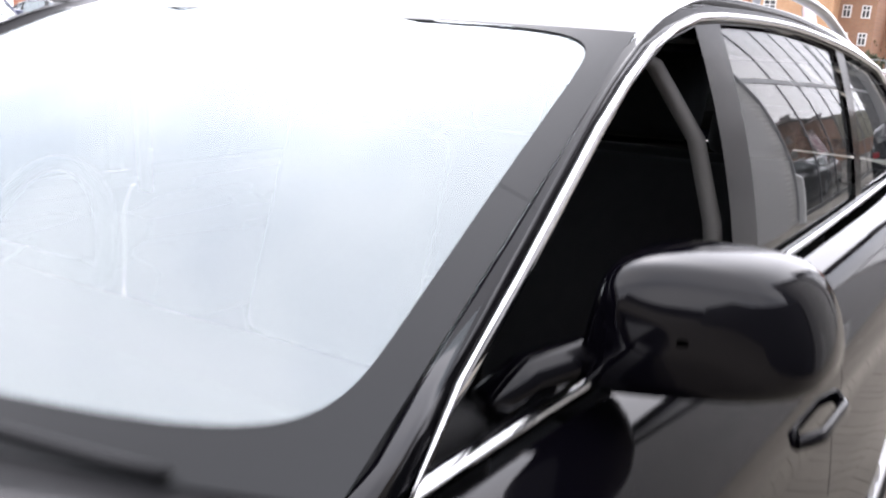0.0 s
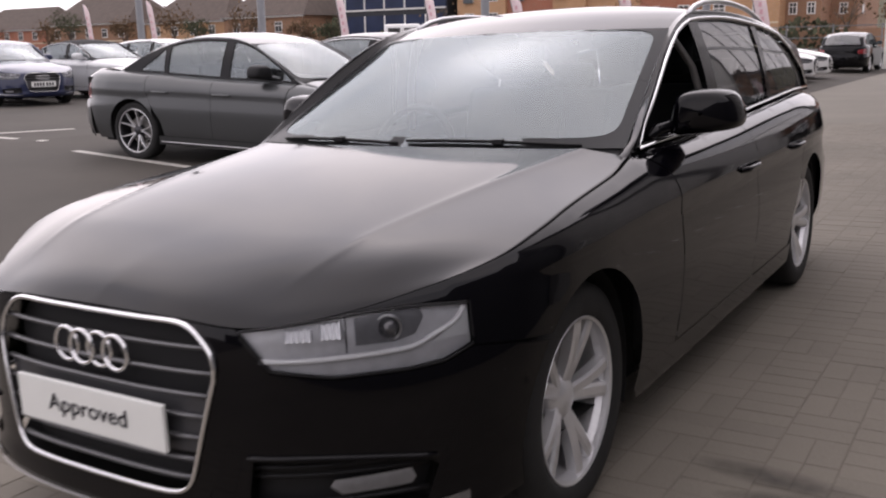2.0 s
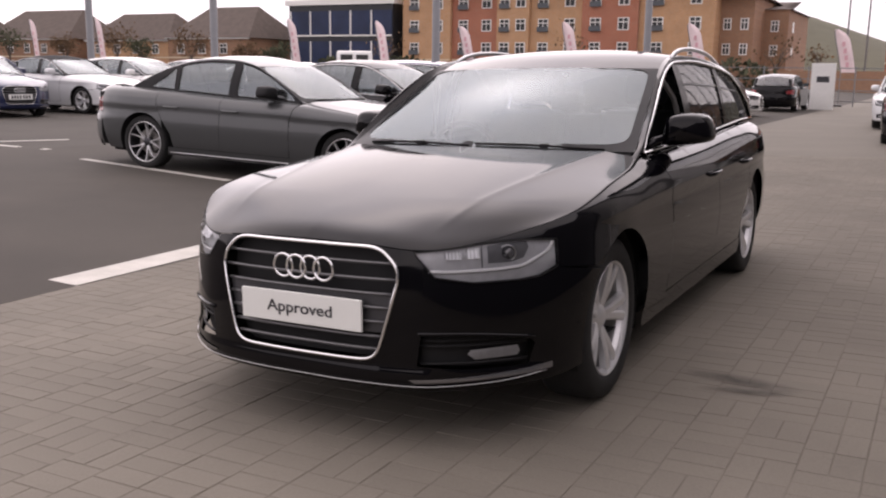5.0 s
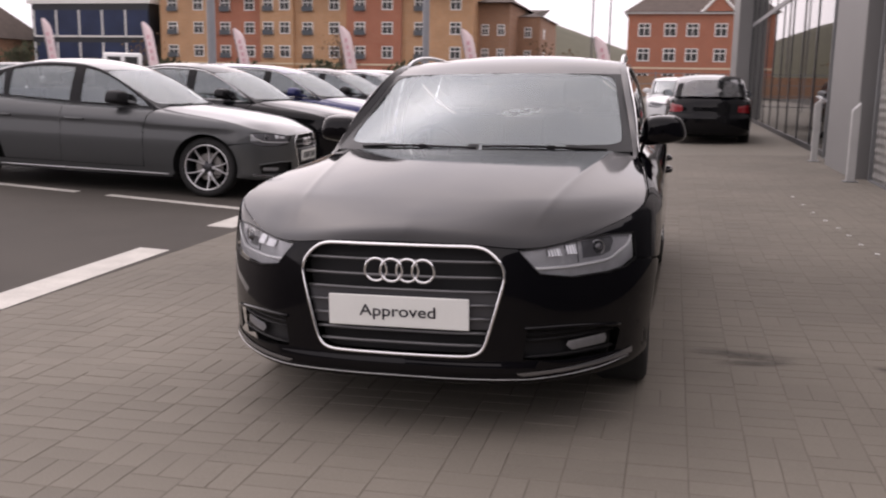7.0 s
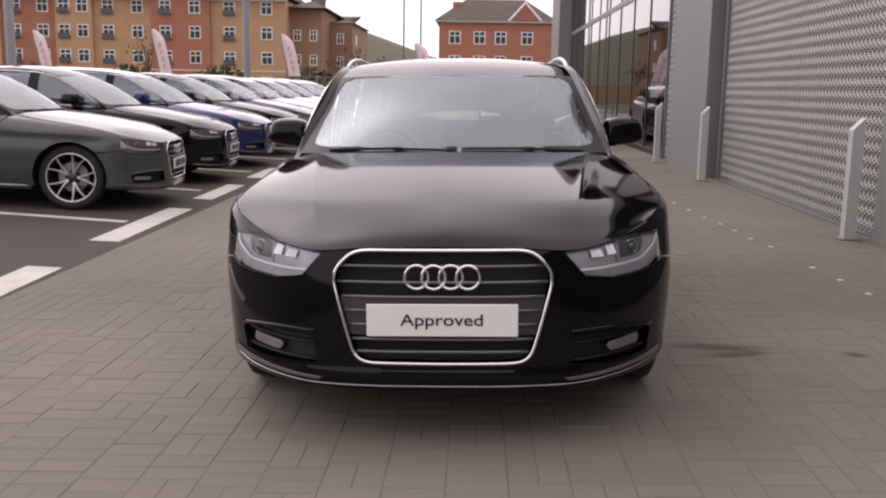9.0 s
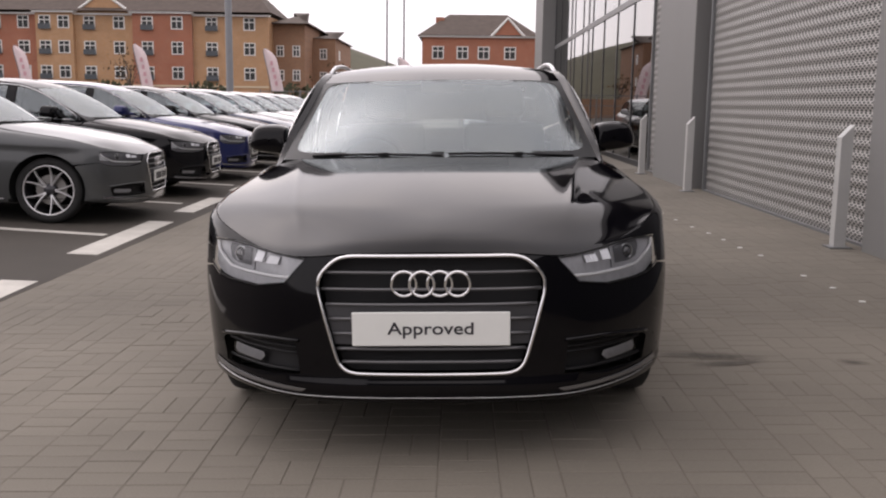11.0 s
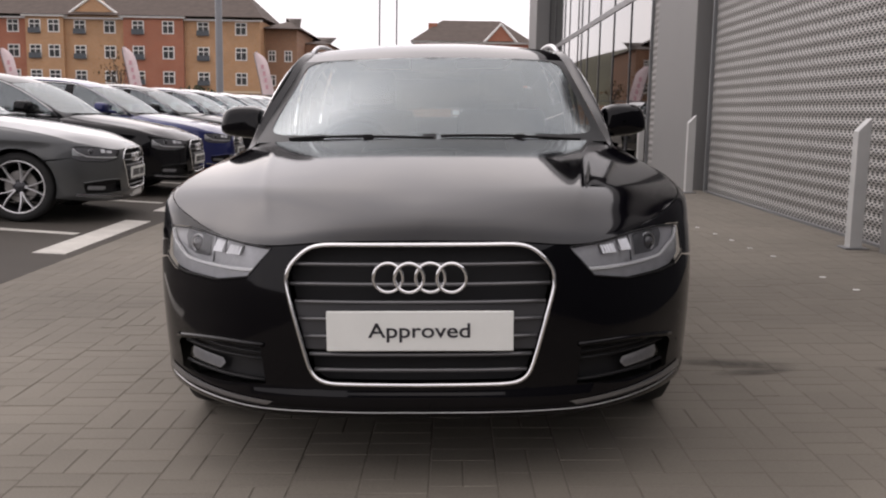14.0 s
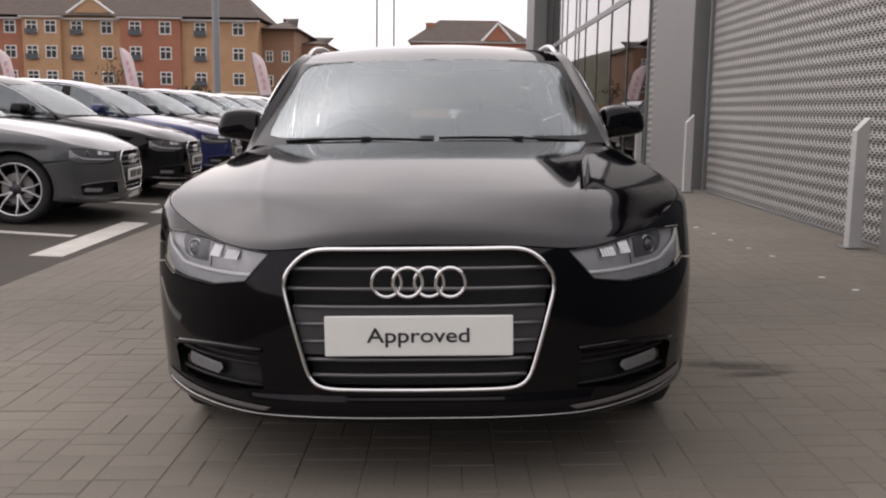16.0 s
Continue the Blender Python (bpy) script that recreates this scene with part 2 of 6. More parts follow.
M = dict(
    black_paint=paint("black_paint", (0.0014, 0.0012, 0.0022), 0.0, 0.3, 1.345),
    grey_paint=paint("grey_paint", (0.082, 0.086, 0.088), 0.7, 0.42, 1.38),
    dark_paint=paint("dark_paint", (0.004, 0.004, 0.005), 0.0, 0.35, 1.34),
    blue_paint=paint("blue_paint", (0.006, 0.012, 0.09), 0.3),
    navy_paint=paint("navy_paint", (0.008, 0.014, 0.05), 0.3),
    silver_paint=paint("silver_paint", (0.62, 0.63, 0.64), 0.15),
    white_paint=paint("white_paint", (0.78, 0.78, 0.77)),
    glass=glass("car_glass", (0.90, 0.97, 0.96), 3.0, 0.02, (0.63, 0.69, 0.71), 0.085),
    # copy of the car glass, gloss made paler to paint brighter sky reflection
    sky_bright_glass=glass("sky_bright_car_glass", (0.85, 0.92, 0.91), 3.2, 0.02, (0.80, 0.85, 0.86), 0.085),
    tinted=glass("tinted_glass", (0.6, 0.65, 0.65), 2.2, 0.03),
    lens=glass("lamp_lens", (0.95, 0.96, 0.97), 1.3),
    chrome=mat("chrome", (0.82, 0.82, 0.83), 0.07, 1.0),
    satin=mat("satin_aluminium", (0.62, 0.62, 0.63), 0.28, 1.0, var=0.04, scale=30),
    alloy=mat("silver_alloy", (0.68, 0.68, 0.69), 0.3, 0.6, coat=0.4, var=0.05, scale=20),
    dark_alloy=mat("dark_alloy", (0.05, 0.05, 0.055), 0.35, 0.6),
    tyre=mat("tyre_rubber", (0.012, 0.012, 0.012), 0.8, var=0.3, scale=20, fine=200, bump=0.2),
    plastic=mat("black_plastic", (0.009, 0.009, 0.010), 0.5, var=0.1, scale=30, fine=300, bump=0.1, spec=0.28),
    under=mat("underbody", (0.006, 0.006, 0.006), 0.9, var=0.2),
    slat=mat("dark_slat", (0.15, 0.15, 0.155), 0.3, 0.7),
    bowl=mat("lamp_bowl", (0.50, 0.50, 0.515), 0.4, 0.2, var=0.15, scale=25),
    frit=mat("glass_border", (0.008, 0.009, 0.010), 0.38, spec=0.22, var=0.1),
    gloss_black=mat("gloss_black_trim", (0.004, 0.004, 0.005), 0.14, spec=0.28),
    sheet=mat("paper_sheet", (0.8, 0.8, 0.78), 0.7),
    pale_lens=mat("pale_lens", (0.62, 0.63, 0.64), 0.25, 0.1, var=0.06, scale=30),
    lamp_dark=mat("lamp_recess", (0.16, 0.16, 0.168), 0.35, 0.4, var=0.2, scale=40),
    blade=mat("silver_blade", (0.25, 0.25, 0.26), 0.22, 0.85, var=0.05),
    lens_ball=mat("projector_glass", (0.05, 0.05, 0.055), 0.04, spec=1.0),
    fog=mat("fog_lens", (0.30, 0.30, 0.31), 0.3, 0.3, var=0.15, scale=40),
    guide=mat("light_guide", (0.97, 0.97, 0.97), 0.15),
    grille=mat("grille_grey", (0.05, 0.05, 0.054), 0.35, 0.3),
    seat=mat("dark_cloth", (0.016, 0.016, 0.019), 0.85, var=0.2, scale=40, fine=300, bump=0.2),
    trim=mat("grey_trim", (0.22, 0.21, 0.2), 0.8, var=0.06),
    plate=mat("plate_white", (0.74, 0.75, 0.72), 0.35, var=0.03, scale=10),
    ink=mat("plate_lettering", (0.015, 0.015, 0.02), 0.5),
    bars=mat("plate_bars", (0.03, 0.03, 0.035), 0.5),
    red_lens=mat("red_lens", (0.25, 0.008, 0.012), 0.12, coat=1.0),
    disc=mat("brake_disc", (0.25, 0.24, 0.23), 0.4, 0.9, var=0.15),
    asphalt=mat("asphalt", (0.050, 0.043, 0.035), 0.92, var=0.28, scale=0.7, fine=120, bump=0.5),
    ground=mat("far_ground", (0.085, 0.08, 0.07), 0.95, var=0.25, scale=0.12, fine=2.0),
    block=mat("paving_block", (0.152, 0.136, 0.111), 0.9, var=0.30, scale=0.55, fine=140, bump=0.4, per=0.045),
    joint=mat("joint_sand", (0.123, 0.108, 0.087), 0.97, var=0.25, scale=6, fine=200, bump=0.3),
    line=mat("road_marking", (0.5, 0.48, 0.44), 0.8, var=0.20, scale=5, fine=60, bump=0.25),
    dark_clad=mat("dark_cladding", (0.05, 0.052, 0.056), 0.5, var=0.06, scale=0.8),
    render_grey=mat("grey_panel", (0.178, 0.176, 0.172), 0.55, var=0.06, scale=0.8, fine=30),
    dark_frame=mat("dark_frame", (0.03, 0.032, 0.036), 0.4, 0.3),
    light_post=mat("pale_post", (0.44, 0.44, 0.43), 0.45, 0.1, var=0.08, scale=3),
    steel=mat("galvanised_post", (0.2, 0.205, 0.21), 0.45, 0.6, var=0.1, scale=4),
    column=mat("painted_column", (0.15, 0.155, 0.165), 0.6, var=0.1, scale=4),
    # near-black that paints the shade of unlit depths
    shade_back=mat("painted_shade_black", (0.01, 0.01, 0.011), 0.9),
    shutter=perforated("perforated_metal", (0.40, 0.39, 0.37), (0.084, 0.0216), (0.029, 0.0095)),
    curtain=glass("curtain_glass", (0.16, 0.19, 0.2), 3.2),
    orange_brick=brickwork("orange_brick", (0.50, 0.29, 0.155), (0.43, 0.235, 0.115), (0.4, 0.31, 0.22)),
    red_brick=brickwork("red_brick", (0.39, 0.145, 0.085), (0.34, 0.115, 0.066), (0.33, 0.22, 0.16)),
    brown_brick=brickwork("brown_brick", (0.32, 0.18, 0.105), (0.27, 0.14, 0.084), (0.22, 0.17, 0.13)),
    tile_roof=mat("roof_tiles", (0.085, 0.064, 0.053), 0.9, var=0.25, scale=1.5, fine=25),
    white_frame=mat("white_upvc", (0.74, 0.73, 0.7), 0.4),
    far_pane=mat("far_window_pane", (0.035, 0.036, 0.036), 0.3, var=0.4, scale=0.4, spec=0.3),
    flag=mat("flag_cloth", (0.8, 0.66, 0.67), 0.8, var=0.08, scale=3),
    flag_mark=mat("flag_print", (0.66, 0.38, 0.42), 0.8),
    hedge=mat("hedge_leaves", (0.06, 0.065, 0.035), 0.9, var=0.4, scale=3, per=0.3),
    office_pane=mat("office_pane", (0.022, 0.032, 0.07), 0.35, var=0.4, scale=0.3, spec=0.25),
    russet=mat("russet_leaves", (0.115, 0.07, 0.035), 0.9, var=0.4, scale=2, per=0.3),
    hill=mat("hill_grass", (0.085, 0.08, 0.05), 0.95, var=0.3, scale=0.02, fine=0.2),
    bark=mat("bark", (0.09, 0.07, 0.055), 0.9, var=0.2),
    sign_white=mat("sign_white", (0.72, 0.72, 0.7), 0.5, var=0.05),
    roof_cloth=mat("soft_top", (0.014, 0.014, 0.015), 0.9, var=0.2, scale=20),
    balcony=mat("balcony_metal", (0.09, 0.1, 0.11), 0.5, 0.4),
    cream=mat("cream_render", (0.6, 0.5, 0.36), 0.85, var=0.1, scale=0.7),
)


# ---- building helpers ----
def part(name, verts, faces, material, parent=None, label="", smooth=False, normals=None):
    me = bpy.data.meshes.new(name)
    me.from_pydata([tuple(map(float, v)) for v in verts], [], [tuple(map(int, f)) for f in faces])
    me.materials.append(material)
    if smooth:
        me.polygons.foreach_set("use_smooth", [True] * len(me.polygons))
    me.update()
    if normals is not None:
        me.normals_split_custom_set_from_vertices([tuple(map(float, n)) for n in normals])
    ob = new(name, me)
    if parent is not None:
        ob.parent = parent
    if label:
        tagged(ob, label)
    return ob


def thing(name, label, category, group="", kind="", m=None):
    ob = new(name)
    ob.empty_display_size = 0.1
    if m is not None:
        ob.matrix_basis = m
    return tagged(ob, label, category, group, kind)


def box(x0, x1, y0, y1, z0, z1, bev=0.0):
    """Box as verts and faces; bev takes the edges off the top and sides."""
    if bev <= 0:
        v = [(x, y, z) for z in (z0, z1) for y in (y0, y1) for x in (x0, x1)]
        return v, [(0, 2, 3, 1), (4, 5, 7, 6), (0, 1, 5, 4), (2, 6, 7, 3), (0, 4, 6, 2), (1, 3, 7, 5)]
    bm = bmesh.new()
    bmesh.ops.create_cube(bm, size=1.0)
    for q in bm.verts:
        q.co = Vector((x0 + (q.co.x + 0.5) * (x1 - x0), y0 + (q.co.y + 0.5) * (y1 - y0), z0 + (q.co.z + 0.5) * (z1 - z0)))
    bmesh.ops.bevel(bm, geom=bm.edges[:], offset=bev, segments=2, profile=0.5, affect="EDGES")
    out = [tuple(q.co) for q in bm.verts], [tuple(q.index for q in f.verts) for f in bm.faces]
    bm.verts.index_update()
    out = [tuple(q.co) for q in bm.verts], [tuple(q.index for q in f.verts) for f in bm.faces]
    bm.free()
    return out


def join(*pieces):
    v, f = [], []
    for pv, pf in pieces:
        f += [tuple(i + len(v) for i in q) for q in pf]
        v += list(pv)
    return v, f


def moved(vf, m):
    return [tuple(m @ Vector(q)) for q in vf[0]], vf[1]


def tube(points, r, n=8, closed=False, flat=1.0):
    """A round bar along points."""
    p = [Vector(q) for q in points]
    v, f, k = [], [], len(p)
    up = Vector((0.13, 0.21, 1)).normalized()
    for i, q in enumerate(p):
        a, b = (p[i - 1] if i or closed else q), (p[(i + 1) % k] if i < k - 1 or closed else q)
        d = (b - a).normalized()
        s = d.cross(up)
        s = s.normalized() if s.length > 1e-4 else Vector((1, 0, 0))
        w = s.cross(d)
        v += [tuple(q + r * (math.cos(h) * s + flat * math.sin(h) * w)) for h in (2 * math.pi * j / n for j in range(n))]
    for i in range(k if closed else k - 1):
        for j in range(n):
            f.append((i * n + j, i * n + (j + 1) % n, ((i + 1) % k) * n + (j + 1) % n, ((i + 1) % k) * n + j))
    if not closed:
        f += [tuple(range(n - 1, -1, -1)), tuple(range((k - 1) * n, k * n))]
    return v, f


def lathe(profile, n=48, axis="x"):
    """Turn (radius, along) pairs round an axis."""
    v, f, k = [], [], len(profile)
    for j in range(n):
        c, s = math.cos(2 * math.pi * j / n), math.sin(2 * math.pi * j / n)
        for r, a in profile:
            v.append((a, r * c, r * s) if axis == "x" else ((r * c, a, r * s) if axis == "y" else (r * c, r * s, a)))
    for j in range(n):
        for i in range(k - 1):
            q = (j * k + i, j * k + i + 1, ((j + 1) % n) * k + i + 1, ((j + 1) % n) * k + i)
            f.append(q if axis != "y" else q[::-1])
    return v, f


def pchip(xs, ys, x):
    """Smooth curve through points that never overshoots."""
    xs, ys, x = np.asarray(xs, float), np.asarray(ys, float), np.asarray(x, float)
    h, d = np.diff(xs), np.diff(ys) / np.diff(xs)
    m = np.zeros(len(xs))
    for i in range(1, len(xs) - 1):
        if d[i - 1] * d[i] > 0:
            w1, w2 = 2 * h[i] + h[i - 1], h[i] + 2 * h[i - 1]
            m[i] = (w1 + w2) / (w1 / d[i - 1] + w2 / d[i])
    m[0], m[-1] = d[0], d[-1]
    i = np.clip(np.searchsorted(xs, x) - 1, 0, len(h) - 1)
    xc = np.clip(x, xs[0], xs[-1])
    t = (xc - xs[i]) / h[i]
    return (2 * t**3 - 3 * t**2 + 1) * ys[i] + (t**3 - 2 * t**2 + t) * h[i] * m[i] + (-2 * t**3 + 3 * t**2) * ys[i + 1] + (t**3 - t**2) * h[i] * m[i + 1]


def smooth01(a, b, x):
    t = np.clip((np.asarray(x, float) - a) / (b - a), 0, 1)
    return t * t * (3 - 2 * t)


def curve3(points, n):
    """n places along a smooth curve through points, by length."""
    p = np.asarray(points, float)
    d = np.r_[0, np.cumsum(np.linalg.norm(np.diff(p, axis=0), axis=1))]
    t = np.linspace(0, d[-1], n)
    m = np.gradient(p, d, axis=0)
    i = np.clip(np.searchsorted(d, t) - 1, 0, len(d) - 2)
    h = (d[i + 1] - d[i])[:, None]
    q = ((t - d[i]) / (d[i + 1] - d[i]))[:, None]
    return (2 * q**3 - 3 * q**2 + 1) * p[i] + (q**3 - 2 * q**2 + q) * h * m[i] + (-2 * q**3 + 3 * q**2) * p[i + 1] + (q**3 - q**2) * h * m[i + 1]


def grid_faces(nu, nv, flip=False):
    f = []
    for i in range(nu - 1):
        for j in range(nv - 1):
            q = (i * nv + j, (i + 1) * nv + j, (i + 1) * nv + j + 1, i * nv + j + 1)
            f.append(q[::-1] if flip else q)
    return f


def inside(px, py, poly):
    poly = np.asarray(poly)
    x0, y0 = poly[:, 0], poly[:, 1]
    x1, y1 = np.roll(x0, -1), np.roll(y0, -1)
    res = np.zeros(len(px), bool)
    for a, b, c, d in zip(x0, y0, x1, y1):
        if b == d:
            continue
        hit = ((b > py) != (d > py)) & (px < (c - a) * (py - b) / (d - b) + a)
        res ^= hit
    return res


def dense(poly, step):
    out = []
    n = len(poly)
    for i in range(n):
        a, b = np.array(poly[i], float), np.array(poly[(i + 1) % n], float)
        k = max(1, int(np.ceil(np.linalg.norm(b - a) / step)))
        out += [a + (b - a) * j / k for j in range(k)]
    return np.array(out)


def near_edge(px, py, poly, d):
    poly = np.asarray(poly)
    keep = np.ones(len(px), bool)
    for a, b in zip(poly, np.roll(poly, -1, axis=0)):
        ab = b - a
        L = max(ab @ ab, 1e-12)
        t = np.clip(((px - a[0]) * ab[0] + (py - a[1]) * ab[1]) / L, 0, 1)
        keep &= (px - a[0] - t * ab[0]) ** 2 + (py - a[1] - t * ab[1]) ** 2 > d * d
    return keep


def fill(outline, holes=(), step=0.04):
    """Triangles that fill an outline in the plane, less its holes."""
    from mathutils.geometry import delaunay_2d_cdt
    loops = [dense(outline, step)] + [dense(h, step) for h in holes]
    pts, edges = [], []
    for lp in loops:
        k = len(pts)
        pts += [tuple(q) for q in lp]
        edges += [(k + i, k + (i + 1) % len(lp)) for i in range(len(lp))]
    o = loops[0]
    gx, gy = np.meshgrid(np.arange(o[:, 0].min() + step / 2, o[:, 0].max(), step), np.arange(o[:, 1].min() + step / 2, o[:, 1].max(), step))
    gx, gy = gx.ravel(), gy.ravel()
    ok = inside(gx, gy, o) & near_edge(gx, gy, o, step * 0.45)
    for h in loops[1:]:
        ok &= ~inside(gx, gy, h) & near_edge(gx, gy, h, step * 0.45)
    pts += list(zip(gx[ok], gy[ok]))
    vs, _, fs, *_ = delaunay_2d_cdt([Vector(p) for p in pts], edges, [], 0, 1e-6)
    v = np.array([tuple(q) for q in vs])
    c = np.array([v[list(q)].mean(0) for q in fs])
    ok = inside(c[:, 0], c[:, 1], o)
    for h in loops[1:]:
        ok &= ~inside(c[:, 0], c[:, 1], h)
    return v, [tuple(q) for q, k in zip(fs, ok) if k]


# ---- ground ----
EDGE, WALL = -2.78, 3.42


def gz(x):
    """Height of the ground: the paved lane falls to its edge line, the car park rises gently beyond."""
    if x > EDGE:
        return 0.0227 * min(x, 6.0)
    return 0.0227 * EDGE + 0.034 * min(EDGE - x, 6.5)


xs = [-3000, -600, -120, -30, -12, EDGE - 6.5, -8.02, -6, -4, EDGE, EDGE + 0.02, 0.0, 3.3, 6.0, 40, 600, 3000]
ys = [-3000, -300, -60, -12, 0, 12, 60, 300, 3000]
gv = [(x, y, gz(x) - (0.05 if EDGE < x < 5 else 0.0)) for x in xs for y in ys]
tagged(part("ground", gv, grid_faces(len(xs), len(ys)), M["asphalt"]), "dark grey worn asphalt of the car park", "ground", kind="structure")


def strip(name, x0, x1, y0, y1, material, up, label, kind="structure", cat="pavement"):
    v = [(x, y, gz(x) + up) for x in np.linspace(x0, x1, 7) for y in (y0, y1)]
    return tagged(part(name, v, grid_faces(7, 2), material), label, cat, kind=kind)


lane_bed = strip("pavement", EDGE, WALL + 0.3, -7, 14.0, M["joint"], -0.0016, "sand-filled joints of the block-paved lane")
block_far = brickwork("paving_far", (0.156, 0.141, 0.115), (0.150, 0.135, 0.110), (0.140, 0.125, 0.102), 0.2, 0.1, "XY")
strip("pavement_far", EDGE, WALL + 0.3, 14.0, 75, block_far, -0.001, "brown-grey block paving of the lane")
strip("pavement_near", EDGE, WALL + 0.3, -45, -7, block_far, -0.001, "brown-grey block paving of the lane")


def marking(pts, label="worn white line painted on the asphalt"):
    """A painted line as a thin raised film through the corners of its outline."""
    n = len(pts)
    v = [(x, y, gz(x) + 0.004) for x, y in pts] + [(x, y, gz(x) + 0.0005) for x, y in pts]
    f = [tuple(range(n))] + [(i + n, (i + 1) % n + n, (i + 1) % n, i) for i in range(n)]
    return tagged(part("road_marking", v, f, M["line"]), label, "road marking", "parking bay lines", "structure")


def bar_line(x0, y0, x1, y1, w):
    d = Vector((x1 - x0, y1 - y0)).normalized() * (w / 2)
    marking([(x0 + d.y, y0 - d.x), (x1 + d.y, y1 - d.x), (x1 - d.y, y1 + d.x), (x0 - d.y, y0 + d.x)])


bar_line(-2.91, 1.33, -2.96, 3.28, 0.25)
bar_line(-2.99, 4.42, -3.02, 6.55, 0.25)
for k in range(5):
    bar_line(-3.04 - 0.02 * k, 7.4 + 2.6 * k, -3.06 - 0.02 * k, 9.0 + 2.6 * k, 0.22)
bar_line(-7.95, 5.85, -5.3, 5.66, 0.11)
bar_line(-4.9, 5.62, -3.2, 5.48, 0.11)
bar_line(-10.9, 6.3, -9.1, 6.25, 0.12)
bar_line(-10.9, 6.45, -10.3, 7.6, 0.12)
for k in range(1, 7):
    bar_line(-7.95, 5.85 + 2.6 * k, -3.3, 5.6 + 2.6 * k, 0.11)
    bar_line(-22, 6.2 + 2.7 * k, -17.4, 6.2 + 2.7 * k, 0.11)

# ---- showroom building along the lane ----
tagged(part("wall_core", *box(WALL + 0.35, 16, 13.6, 36, -0.1, 7.75), M["dark_clad"]), "dark grey showroom building behind the cladding", "wall", kind="structure")
tagged(part("wall_parapet", *box(WALL - 0.25, WALL + 0.35, 3.4, 13.58, 5.6, 6.0), M["dark_clad"]), "dark grey metal cladding above the shutters", "wall", kind="structure")


tagged(part("wall_workshop", *box(WALL + 0.35, 16, 3.45, 13.6, -0.1, 5.95), M["dark_clad"]), "dark grey workshop wing behind the shutters", "wall", kind="structure")


def pillar(y0, y1, x, H=5.98):
    tagged(part("wall_pillar", *box(x, WALL + 0.36, y0, y1, 0.0, H + 0.02, 0.012), M["render_grey"]), "smooth grey panel pillar beside the shutter", "pillar", "pillars of the facade", "structure")


pillar(3.45, 4.42, WALL - 0.12)
pillar(10.0, 12.35, WALL - 0.17)
pillar(31.2, 34.5, WALL - 0.45, 7.82)


def slat_mesh(name, length, pitch=0.108, depth=0.0088):
    prof = [(-depth * (0.5 - 0.5 * math.cos(2 * math.pi * k / 10)), pitch * k / 10) for k in range(11)]
    me = bpy.data.meshes.new(name)
    me.from_pydata([(a, y, b) for a, b in prof for y in (0, length)], [], [q for q in grid_faces(len(prof), 2)])
    me.materials.append(M["shutter"])
    me.polygons.foreach_set("use_smooth", [True] * len(me.polygons))
    me.update()
    return me


def shutter(y0, y1, x, label):
    root = thing("roller_shutter", label, "shutter", "shutters of the facade", m=Matrix.Translation((x, y0, gz(x))))
    me = slat_mesh("slat", y1 - y0)
    for i in range(52):
        ob = new("slat", me)
        ob.parent = root
        ob.location = (0, 0, 0.02 + 0.108 * i)
    # near-black sheet painted as the shade behind the slats
    part("backing", *box(0.05, 0.07, 0, y1 - y0, 0, 5.6), M["shade_back"], root)
    part("guide_rail", *box(-0.05, 0.04, -0.05, 0.0, 0, 5.6, 0.005), M["steel"], root)
    part("guide_rail", *box(-0.05, 0.04, y1 - y0, y1 - y0 + 0.05, 0, 5.6, 0.005), M["steel"], root)
    part("bottom_rail", *box(-0.045, 0.03, 0, y1 - y0, 0.0, 0.02), M["steel"], root)
    return root


shutter(4.48, 9.70, WALL + 0.02, "perforated corrugated metal roller shutter, closed")
# unseen wall, added to darken reflections yet let sky light reach the paving
tagged(part("wall_yard", *box(WALL + 0.04, WALL + 0.34, -14, 3.44, -0.1, 2.7), M["dark_clad"]), "unseen plain dark wall, added to shape reflections and sky light", "wall", kind="structure")
shutter(12.40, 13.55, WALL + 0.02, "narrow perforated corrugated metal screen beside the glazing")
# near-black strip in place of the shade in the gap
tagged(part("wall_reveal", *box(WALL + 0.1, WALL + 0.34, 9.76, 9.99, 0, 5.6), M["shade_back"]), "near-black strip painted as the shade between shutter and pillar", "wall", kind="structure")

# unseen wall, added behind the camera to close off the low sky
tagged(part("wall_behind", *box(-16, 16, -64, -60, 0, 5.0), M["dark_clad"]), "unseen dark wall added behind the camera to close the yard", "wall", kind="structure")

# glazed front
gl = thing("window_1", "tall glazed showroom front with dark mullions", "window", kind="structure", m=Matrix.Translation((WALL, 0, 0)))
cols = list(np.linspace(13.7, 31.1, 10))
for y in cols:
    part("mullion", *box(0.005, 0.10, y - 0.035, y + 0.035, 0.05, 7.6), M["dark_frame"], gl)
for z in (0.12, 3.25, 7.55):
    part("transom", *box(-0.002, 0.09, 13.7, 31.1, z - 0.06, z + 0.06), M["dark_frame"] if z != 3.25 else M["steel"], gl)
for a, b in zip(cols, cols[1:]):
    for z0, z1 in ((0.17, 3.2), (3.3, 7.5)):
        part("pane", *box(0.02, 0.03, a + 0.03, b - 0.03, z0, z1), M["curtain"], gl)
# near-black sheet painted as the dim interior behind the panes
part("backing", *box(0.30, 0.33, 13.6, 31.1, 0.05, 7.6), M["shade_back"], gl)
tagged(part("canopy", *box(WALL - 0.5, WALL + 0.3, 13.6, 34.5, 7.62, 8.4, 0.02), M["dark_frame"]), "dark canopy edge over the glazing", "canopy", kind="structure")


